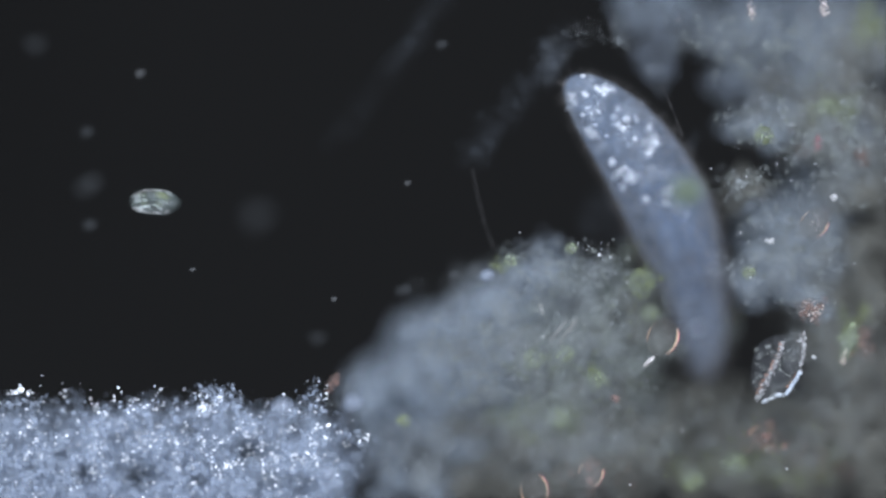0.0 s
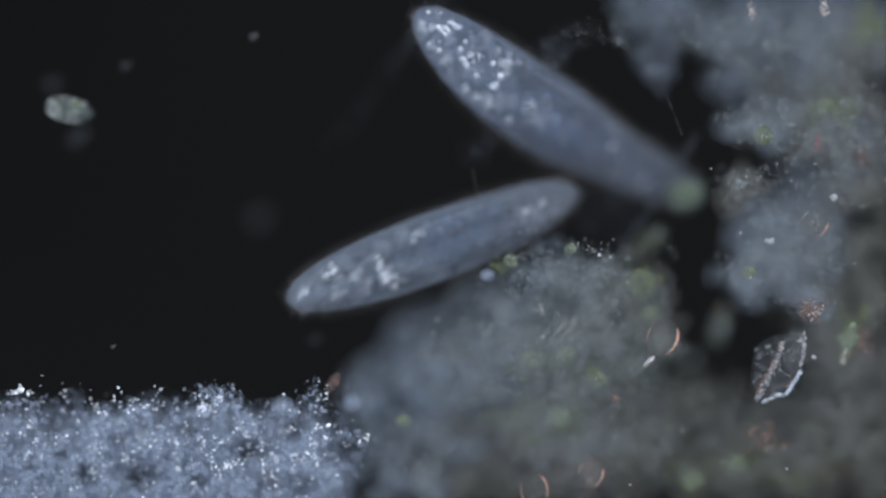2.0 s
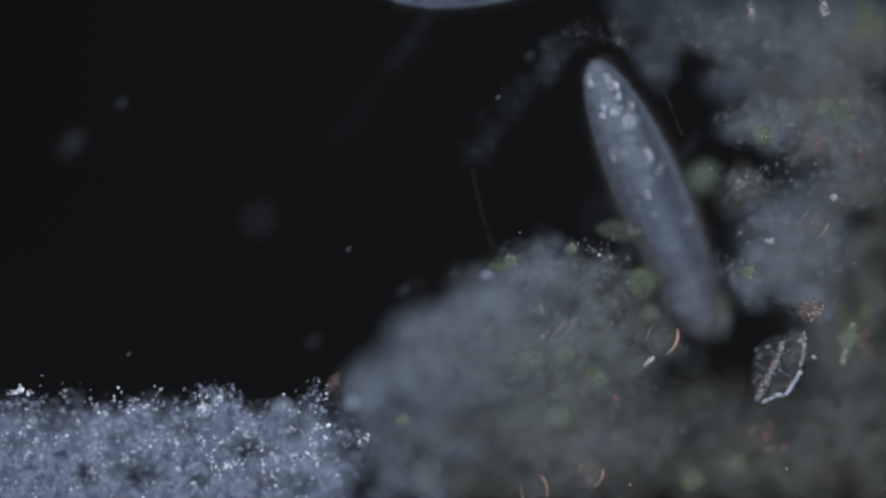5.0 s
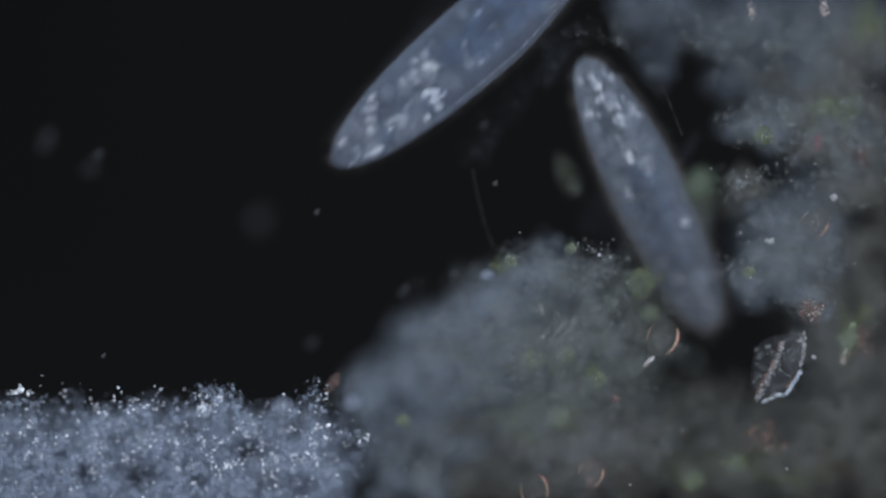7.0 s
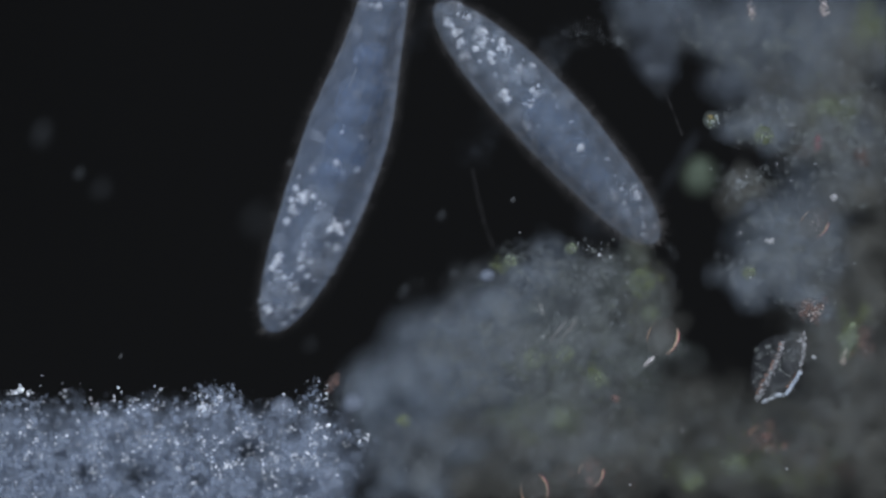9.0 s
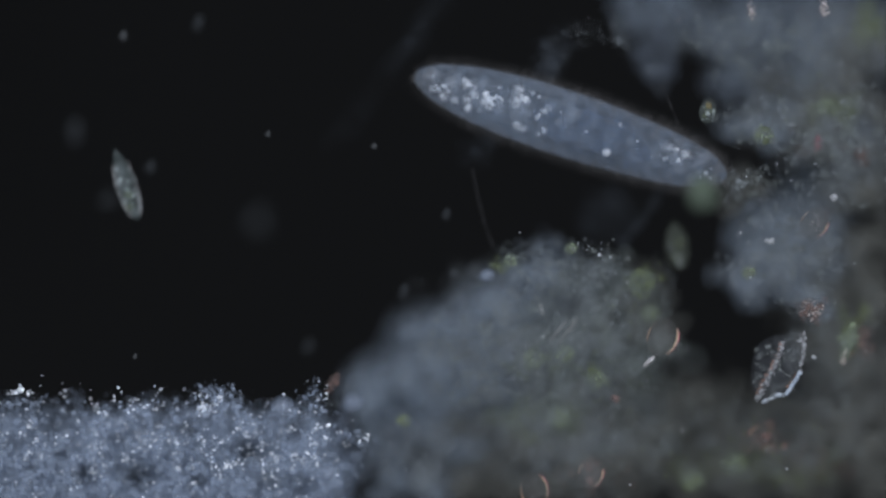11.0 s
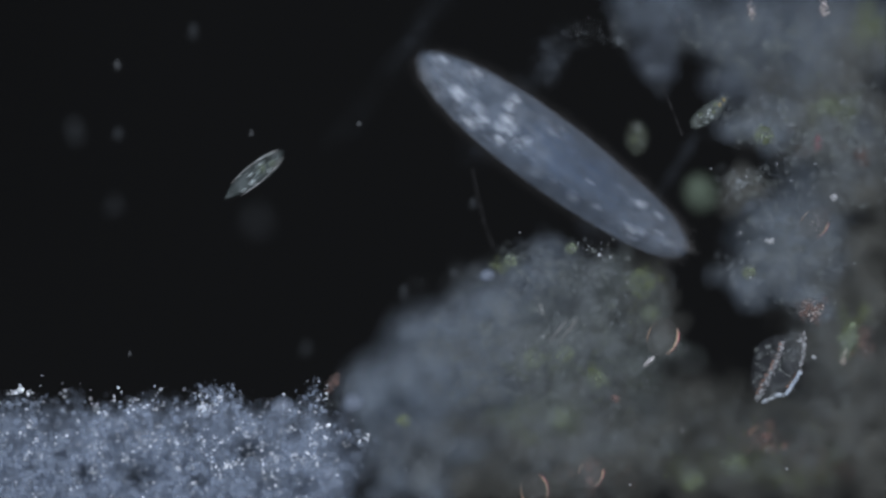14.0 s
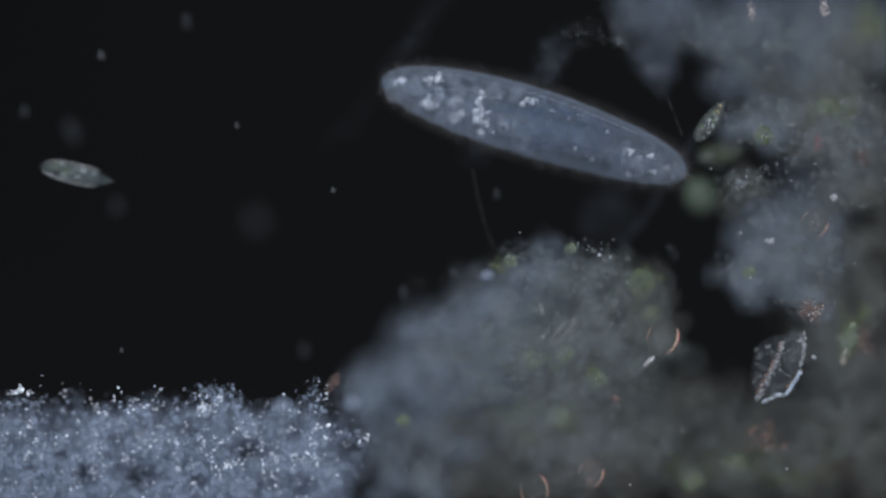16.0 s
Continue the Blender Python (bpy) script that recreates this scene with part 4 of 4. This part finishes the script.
def mote(u, v, r, z, seed):
    rng = np.random.default_rng(seed)
    p, f = swarm([(0, 0, 0), (r * K, r * K * 0.4, 0)], [r * K, r * K * 0.6], 2, rng, 0.15)
    ob = part("mote", mesh_of("mote", p.tolist(), f.tolist(), M["speck" if r < 7 else "mote"]), m=Matrix.Translation(at(u, v, z)))
    return tagged(ob, "tiny faint mote drifting in the dark water", "mote", "motes")


MOTES = [
    (mote(155, 330, 15, -0.1, 401), -0.1, [(0, 155, 328), (0.5, 178, 330), (0.7, 115, 290), (1.0, 128, 290), (1.5, 145, 252), (2.5, 130, 242), (4.2, 132, 262), (6.3, 92, 255), (9.2, 73, 238), (11.3, 136, 235), (16, 128, 235)]),
    (mote(155, 400, 8, -0.05, 402), -0.05, [(0, 157, 400), (0.5, 185, 410), (0.7, 78, 285), (1.5, 117, 222), (2.5, 75, 150), (4.2, 220, 160), (6.3, 190, 250), (9.2, 140, 310), (11.3, 280, 298), (12.5, 290, 300), (14, 210, 240), (16, 45, 200)]),
    (mote(155, 235, 8, -0.05, 403), -0.05, [(0, 153, 235), (0.5, 165, 228), (1.0, 140, 190), (1.5, 192, 150), (2.5, 228, 98), (4.2, 285, 60), (5.2, 300, -60), (16, 310, -80)]),
    (mote(455, 395, 18, -0.17, 404), -0.17, [(0, 450, 385), (4.2, 455, 393), (16, 456, 398)]),
    (mote(345, 60, 11, -0.05, 405), -0.05, [(0, 380, -60), (9.2, 380, -40), (11.3, 348, 52), (14, 343, 60), (16, 332, 42)]),
    (mote(210, 110, 6, -0.03, 406), -0.03, [(0, 247, 131), (0.5, 233, 112), (1, 242, 116), (1.5, 366, 86), (2, 448, 66), (2.5, 460, 78), (4.2, 600, -60), (9.2, 300, -80), (11.3, 214, 88), (12.5, 210, 112), (14.5, 206, 118), (16, 180, 100)]),
    (mote(450, 245, 5, -0.015, 407), -0.015, [(0, 720, 325), (0.8, 716, 328), (2, 700, 420), (4.2, 640, 450), (11.3, 470, 238), (12.5, 450, 247), (13, 442, 233), (14.5, 450, 248), (15, 454, 259), (15.5, 421, 216), (16, 420, 224)]),
    (mote(590, 530, 4, 0, 408), 0.0, [(0, 590, 530), (0.5, 592, 528), (0.6, 603, 518), (0.8, 576, 505), (2.5, 640, 460), (3.5, 820, 246), (4.2, 878, 172), (6.5, 882, 210), (7, 876, 326), (9.2, 908, 355), (12.5, 475, 188), (14.2, 655, 232), (15, 678, 288), (15.5, 592, 314), (16, 590, 338)]),
    (mote(340, 478, 4, 0, 409), 0.0, [(0, 340, 478), (0.4, 320, 492), (2, 200, 614), (2.5, 217, 622), (4.2, 250, 627), (6.3, 180, 630), (11.3, 240, 632), (16, 216, 621)]),
    (mote(960, 205, 7, -0.03, 410), -0.03, [(0, 780, 80), (3.3, 975, 185), (3.5, 958, 204), (4, 950, 92), (6.3, 890, 160), (9.2, 780, 385), (16, 880, 345)]),
    (mote(545, 620, 9, -0.07, 411), -0.07, [(0, 560, 600), (16, 540, 622)]),
    (mote(715, 520, 10, -0.04, 412), -0.04, [(0, 712, 515), (16, 716, 522)]),
    (mote(800, 490, 7, -0.03, 413), -0.03, [(0, 800, 488), (16, 804, 486)]),
    (mote(200, 370, 12, -0.1, 414), -0.1, [(0, 60, 80), (9.2, 180, 340), (16, 208, 368)]),
]

# ---- movements ----


def swim(t, pieces, length, base, spin, rows):
    """Key the body and its rings along the mid line, given by two, three or four points; where the line looks short the hind end dips."""
    whole, each = [], [[] for _ in pieces]
    for row in rows:
        sec, gu, gv, hu, hv = row[0], row[1], row[2], row[-2], row[-1]
        mu, mv = (row[3], row[4]) if len(row) == 7 else ((gu + hu) / 2, (gv + hv) / 2)
        c = (2 * mu - (gu + hu) / 2, 2 * mv - (gv + hv) / 2)
        w = np.linspace(0, 1, 81)
        U = (1 - w) ** 2 * gu + 2 * w * (1 - w) * c[0] + w * w * hu
        V = (1 - w) ** 2 * gv + 2 * w * (1 - w) * c[1] + w * w * hv
        if len(row) == 9:
            pu, pv = row[1::2], row[2::2]
            knots = np.r_[0, np.cumsum(np.hypot(np.diff(pu), np.diff(pv)))]
            U, V = (np.polyval(np.polyfit(knots / knots[-1], q, 3), w) for q in (pu, pv))
        arc = np.r_[0, np.cumsum(np.hypot(np.diff(U), np.diff(V)))]
        short = arc[-1] * K / length
        dip = 0.75 * length * math.sqrt(max(0.0, 0.96 ** 2 - short ** 2)) if short < 0.96 else 0.0
        dip = min(dip, 0.13)
        Z = base - dip * (arc / arc[-1]) ** 1.4

        def spot(s):
            a = s * arc[-1]
            return at(np.interp(a, arc, U), np.interp(a, arc, V), np.interp(a, arc, Z))

        def turn(s):
            x = (spot(min(s + 0.04, 1)) - spot(max(s - 0.04, 0))).normalized()
            y = Vector((0, 0, 1)).cross(x).normalized()
            m = Matrix((x, y, x.cross(y))).transposed().to_4x4()
            return Matrix.Translation(spot(s)) @ m @ Matrix.Rotation(radians(spin * sec), 4, "X")

        m = turn(0.5)
        whole.append((sec, m))
        for i, line in enumerate(each):
            line.append((sec, m.inverted() @ turn(i / RINGS)))
    walk(t, whole)
    for ob, line in zip(pieces, each):
        walk(ob, line)


def glide(t, rows):
    """seconds, u, v, z, heading in degrees, pitch."""
    walk(t, [(sec, Matrix.Translation(at(u, v, z)) @ pose(0, 0, 0, 0, pitch, 0 + head)) for sec, u, v, z, head, pitch in rows])


def motions():
    # seconds; fore end, (middle) and hind end of the mid line over the field
    swim(slipper_a, rings_a, LEN_A, -0.017, 22, [
        (0.0, 1005, 142, 1102, 240, 1197, 405, 1245, 668), (0.4, 1008, 145, 1104, 242, 1198, 405, 1246, 660), (0.5, 955, 122, 1155, 310, 1272, 650),
        (0.7, 953, 118, 1150, 305, 1272, 650), (0.8, 922, 108, 1135, 290, 1278, 655), (1.0, 890, 105, 1035, 207, 1180, 385, 1284, 614),
        (1.2, 865, 82, 1090, 258, 1268, 580), (1.5, 792, 12, 955, 165, 1112, 300, 1234, 492), (1.8, 755, 5, 1010, 200, 1240, 380),
        (2.0, 738, 20, 975, 210, 1232, 345), (2.2, 718, 20, 1222, 342), (2.5, 620, -38, 908, 168, 1230, 344), (2.7, 500, -90, 800, 90, 1095, 262),
        (2.8, 430, -85, 760, 90, 1002, 236), (3.0, 420, -75, 755, 75, 1005, 240), (3.1, 330, -90, 640, 30, 916, 166),
        (3.2, 250, -55, 570, -30, 892, 20), (3.3, 270, -50, 620, -32, 965, -60), (3.5, 350, -52, 680, -23, 1040, -72),
        (3.7, 495, -31, 790, -36, 1150, -145), (4.0, 565, -36, 860, -44, 1210, -180), (4.2, 595, -45, 890, -58, 1240, -200),
        (5.2, 690, 0, 970, -90, 1280, -270), (6.3, 775, 100, 1025, -95, 1290, -310), (6.5, 708, 158, 965, -65, 1235, -300),
        (6.8, 655, 222, 1150, -240), (7.0, 592, 288, 857, 60, 1122, -170), (7.2, 570, 398, 1015, -140), (7.3, 545, 425, 985, -105),
        (7.5, 449, 573, 651, 291, 849, -11), (7.7, 580, 512, 645, 190, 700, -180), (7.8, 600, 458, 650, 120, 690, -235),
        (7.9, 605, 458, 636, 120, 664, -235), (8.0, 540, 655, 630, 320, 725, -40), (8.1, 508, 640, 735, 30), (8.2, 385, 668, 610, 410, 835, 150),
        (8.3, 365, 648, 590, 420, 836, 250), (8.4, 378, 645, 620, 412, 872, 245), (8.5, 260, 685, 545, 460, 850, 275),
        (8.6, 212, 668, 480, 492, 760, 290), (8.7, 275, 652, 530, 420, 755, 178), (8.8, 345, 642, 560, 370, 760, 88),
        (8.9, 425, 592, 580, 290, 725, -20), (9.0, 478, 586, 612, 250, 700, -100), (9.1, 352, 658, 555, 340, 675, 90),
        (9.2, 272, 672, 470, 505, 592, 310, 672, 122), (9.6, 250, 600, 440, 290, 580, -50), (10.0, 300, 380, 440, 60, 570, -280),
        (10.5, 380, 60, 500, -270, 640, -600), (11.0, 470, -220, 590, -560, 740, -890), (16.0, 470, -320, 590, -660, 740, -990),
    ])
    swim(slipper_b, rings_b, LEN_B, -0.020, 25, [
        (0.0, -740, -900, -625, -635, -510, -370), (0.4, -235, -210, -120, 55, -5, 320), (0.5, -125, -20, -5, 235, 112, 495),
        (0.6, -95, 200, 85, 430, 242, 675), (0.7, -110, 440, 165, 555, 432, 648), (0.8, 18, 600, 308, 605, 596, 612),
        (0.9, 205, 640, 465, 580, 722, 520), (1.0, 248, 645, 510, 572, 772, 490), (1.2, 328, 640, 590, 540, 845, 430),
        (1.5, 388, 638, 635, 518, 868, 392), (1.8, 462, 575, 700, 465, 930, 345), (2.0, 508, 532, 760, 440, 1020, 338), (2.2, 560, 466, 1074, 362),
        (2.5, 642, 444, 905, 386, 1192, 380), (2.7, 728, 418, 970, 350, 1240, 362), (2.8, 765, 398, 1010, 345, 1282, 360),
        (3.0, 830, 408, 1070, 325, 1300, 400), (3.1, 836, 390, 1070, 305, 1302, 415), (3.2, 845, 385, 1090, 298, 1304, 430),
        (3.3, 866, 388, 1105, 298, 1300, 440), (3.5, 884, 305, 1066, 292, 1178, 358, 1240, 505), (3.7, 950, 192, 1165, 325, 1255, 580),
        (4.0, 1040, 187, 1135, 320, 1218, 465, 1275, 660), (4.2, 1060, 203, 1140, 325, 1212, 460, 1265, 655), (5.2, 1045, 70, 1135, 310, 1235, 570),
        (6.3, 1035, -62, 1068, 130, 1088, 312, 1190, 466), (6.5, 1035, -52, 1070, 142, 1092, 322, 1194, 472), (6.7, 1000, -10, 1085, 240, 1195, 485),
        (7.0, 1028, 106, 1110, 264, 1176, 402, 1260, 580), (7.3, 1045, 180, 1128, 305, 1202, 432, 1262, 630), (7.5, 1062, 200, 1140, 315, 1213, 442, 1256, 642),
        (7.8, 1040, 165, 1160, 370, 1262, 615), (8.0, 1015, 115, 1148, 325, 1268, 600), (8.1, 988, 95, 1135, 300, 1262, 560),
        (8.2, 958, 70, 1118, 285, 1258, 520), (8.3, 898, 62, 1085, 255, 1272, 455), (8.4, 862, 66, 1262, 405), (8.5, 827, 72, 1046, 226, 1282, 377),
        (8.6, 790, 72, 1275, 362), (8.7, 802, 66, 1265, 392), (8.8, 812, 58, 1035, 230, 1265, 410), (8.9, 795, 45, 1228, 405),
        (9.0, 772, 8, 970, 210, 1160, 428), (9.1, 788, 38, 1182, 440), (9.2, 792, 78, 1005, 265, 1210, 455), (10.2, 760, 100, 1000, 235, 1255, 380),
        (11.3, 735, 140, 1005, 218, 1290, 305), (11.4, 756, 130, 1298, 330), (11.5, 785, 125, 1042, 240, 1300, 352), (11.6, 812, 126, 1290, 388),
        (11.7, 850, 130, 1065, 275, 1262, 430), (11.8, 850, 128, 1256, 440), (11.9, 785, 110, 1222, 422), (12.0, 728, 88, 980, 235, 1192, 408),
        (12.2, 750, 84, 985, 240, 1174, 438), (12.3, 668, -12, 890, 160, 1094, 355), (12.4, 636, 26, 1100, 284), (12.5, 628, 62, 890, 155, 1168, 272),
        (12.6, 664, 92, 1178, 282), (12.7, 728, 108, 1218, 330), (12.8, 752, 112, 1262, 362), (12.9, 778, 114, 1282, 388),
        (13.0, 853, 123, 1087, 277, 1315, 450), (13.1, 832, 125, 1300, 430), (13.2, 708, 158, 1272, 275), (13.3, 728, 176, 1288, 275),
        (13.4, 736, 186, 1290, 265), (13.5, 752, 192, 1010, 228, 1298, 268), (13.6, 625, 160, 1190, 248), (13.7, 630, 86, 1116, 342),
        (13.8, 674, 60, 1125, 395), (13.9, 690, 60, 1140, 410), (14.0, 744, 102, 978, 276, 1210, 446), (14.1, 778, 124, 1242, 462),
        (14.2, 815, 130, 1050, 300, 1272, 475), (14.3, 826, 126, 1276, 472), (14.4, 838, 122, 1286, 472), (14.5, 760, 52, 985, 245, 1188, 435),
        (14.6, 726, 6, 1122, 410), (14.7, 745, -40, 1094, 420), (14.8, 768, -65, 930, 180, 1092, 425), (14.9, 700, -140, 870, 90, 1020, 348),
        (15.0, 630, -120, 840, 80, 1038, 282), (15.1, 614, -92, 1056, 286), (15.2, 640, 8, 1130, 306), (15.3, 686, 66, 1184, 330),
        (15.4, 720, 108, 1246, 358), (15.5, 778, 139, 1032, 259, 1280, 396), (15.6, 798, 144, 1292, 422), (15.7, 792, 136, 1286, 402),
        (15.8, 712, 120, 1246, 334), (16.0, 676, 142, 945, 218, 1214, 308),
    ])
    glide(swim_oval, [
        (0, 276, 357, 0, 180, 0), (0.2, 350, 390, 0.01, 120, 0), (0.4, 424, 437, 0.04, 60, 10), (0.5, 476, 410, 0.02, 40, 40), (0.6, 488, 380, 0, 60, 70),
        (0.7, 492, 438, 0.04, 130, 40), (0.8, 483, 464, 0.02, 160, 30), (0.9, 400, 468, 0.02, 180, 10), (1.0, 248, 498, 0, 165, 30), (1.2, 211, 390, 0.045, 130, 30),
        (1.5, 175, 315, 0.0, 160, 40), (1.8, 172, 205, 0.015, 140, 30), (2.0, 124, 195, 0.03, 170, 10), (2.1, 85, 175, 0.03, 130, 20), (2.5, 42, 25, 0.04, 110, 20),
        (2.8, 10, -90, 0.02, 100, 0), (4.2, -80, -160, 0, 100, 0), (16, -120, -200, 0, 100, 0)])
    glide(swim_long, [
        (0, -260, 120, -0.03, -20, 0), (9.2, -220, 200, -0.03, -20, 0), (10.2, 80, 240, 0.0, -40, 0), (10.9, 210, 310, 0.02, -70, 0), (11.3, 249, 378, 0.025, -86, 10), (11.4, 234, 386, 0.02, -100, 10),
        (11.5, 238, 378, 0.025, -135, 10), (11.6, 248, 366, 0.02, -160, 0), (11.8, 248, 360, 0.01, -172, 0), (11.9, 234, 364, 0.02, -170, 0), (12.0, 224, 388, 0.03, -150, 0), (12.1, 204, 396, 0.03, -135, 0),
        (12.2, 186, 414, 0.02, -120, 0), (12.3, 177, 428, 0.01, -114, 0), (12.4, 173, 448, 0, -106, 5), (12.5, 171, 464, 0, -97, 15), (12.6, 172, 460, 0, -92, 40), (12.7, 184, 452, 0.005, -40, 80),
        (12.8, 184, 444, 0.01, 45, 50), (12.9, 190, 440, 0.01, 38, 15), (13.0, 204, 444, 0.012, 17, 0), (13.1, 213, 432, 0.01, 22, 0), (13.2, 232, 416, 0.005, 34, 0), (13.3, 248, 407, 0, 29, 0),
        (13.5, 296, 386, 0, 25, 0), (13.6, 314, 369, 0, 25, 0), (13.7, 352, 355, 0, 25, 0), (13.8, 377, 344, 0, 26, 0), (13.9, 405, 335, 0, 39, 0), (14.0, 450, 310, 0, 39, 0), (14.1, 469, 289, 0, 31, 0),
        (14.2, 515, 270, 0.005, 33, 0), (14.3, 533, 249, 0.005, 35, 0), (14.4, 556, 238, 0.02, 29, 0), (14.5, 588, 248, 0.034, 1, 0), (14.6, 577, 252, 0.03, -32, 0), (14.7, 553, 257, 0.012, -92, 0),
        (14.8, 550, 262, 0, -134, 0), (14.9, 532, 273, 0, -146, 0), (15.0, 502, 300, 0, -149, 0), (15.1, 465, 308, 0, -150, 0), (15.2, 417, 320, 0.005, -155, 0), (15.3, 377, 327, 0.008, -160, 0),
        (15.4, 344, 328, 0.01, -177, 0), (15.5, 302, 324, 0.012, -184, 0), (15.6, 276, 317, 0.01, -182, 0), (15.7, 229, 314, 0.008, -184, 0), (15.8, 204, 309, 0.012, -188, 0), (16.0, 136, 308, 0.02, -193, 0)])
    glide(swim_gold, [
        (0, 1290, 575, -0.14, -100, 0), (2.5, 1260, 570, -0.1, -105, 0), (3.0, 1236, 522, -0.03, -105, 0), (3.3, 1245, 490, 0, -105, 20), (3.6, 1300, 545, -0.1, -100, 0),
        (5.5, 1262, 560, -0.06, -95, 0), (6.3, 1247, 540, 0, -93, 20), (6.5, 1250, 508, 0, -93, 10), (6.7, 1246, 470, -0.03, -93, 10), (7.2, 1250, 300, -0.12, -80, 0),
        (7.8, 1258, 160, -0.07, -65, 0), (8.2, 1242, 172, -0.02, -70, 20), (8.5, 1262, 200, 0.01, -30, 60), (9.2, 1256, 212, 0.0, -60, 75), (11.3, 1250, 195, 0.008, -270 + 180, 60),
        (11.5, 1240, 200, 0, -180, 60), (12.0, 1240, 240, 0, -135, 55), (12.5, 1246, 230, 0, -88, 10), (13.0, 1241, 208, 0, -118, 0), (13.5, 1262, 205, -0.02, -100, 30),
        (14.0, 1256, 198, -0.01, -140, 0), (14.2, 1242, 198, 0, -142, 0), (14.5, 1252, 225, 0, -80, 0), (14.8, 1252, 212, 0, -88, 0), (15.0, 1250, 190, 0, -105, 0),
        (15.5, 1243, 200, 0, -95, 0), (16, 1256, 215, 0, -125, 0)])
    glide(swim_green, [
        (0, 1120, 440, -0.1, 40, 0), (3.5, 1150, 430, -0.09, 40, 0), (4.0, 1115, 420, -0.03, 30, 0), (4.2, 1106, 402, -0.03, 10, 0), (6.3, 1062, 420, -0.06, -20, 0),
        (6.6, 1020, 390, -0.07, -50, 0), (7.0, 1004, 308, -0.06, -65, 0), (7.5, 986, 245, -0.07, -50, 0), (8.0, 1028, 285, -0.075, -62, 0), (8.2, 1050, 346, -0.04, -45, 0),
        (8.5, 1138, 390, -0.02, -55, 20), (8.8, 1108, 420, -0.05, -70, 30), (9.2, 1150, 440, -0.08, -70, 0), (11.3, 1200, 430, -0.03, -85, 20), (11.5, 1198, 418, -0.01, -90, 60),
        (12.0, 1190, 442, -0.02, -60, 50), (12.5, 1211, 398, -0.01, -10, 50), (13.0, 1075, 378, -0.05, -15, 40), (13.5, 1146, 355, -0.03, 20, 50), (14.0, 1127, 248, -0.035, 80, 50),
        (14.2, 1050, 192, -0.03, 140, 10), (14.5, 1110, 205, -0.035, 145, 0), (14.8, 1150, 268, -0.04, 150, 0), (15.0, 1162, 280, -0.04, 155, 0), (15.5, 1180, 222, -0.03, 165, 0), (16, 1275, 272, -0.05, 190, 0)])
    glide(green_ball, [
        (0, 1212, 340, 0.075, 0, 0), (0.7, 1228, 335, 0.075, 10, 0), (1.5, 1228, 342, 0.075, 15, 0), (2.0, 1212, 345, 0.075, 20, 0), (2.5, 1216, 348, 0.075, 25, 0),
        (3.0, 1242, 303, 0.075, 30, 0), (4.2, 1245, 300, 0.075, 40, 0), (6.3, 1236, 350, 0.075, 60, 0), (7.0, 1238, 330, 0.075, 65, 0), (7.5, 1242, 310, 0.075, 70, 0), (8.0, 1240, 325, 0.075, 75, 0),
        (9.2, 1238, 310, 0.075, 80, 0), (11.3, 1244, 345, 0.075, 95, 0), (12.0, 1242, 340, 0.075, 100, 0), (16, 1240, 345, 0.075, 120, 0)])
    for ob, z, rows in MOTES:
        walk(ob, [(sec, Matrix.Translation(at(u, v, z)) @ pose(0, 0, 0, 0, 0, 5 * sec)) for sec, u, v in rows])


motions()
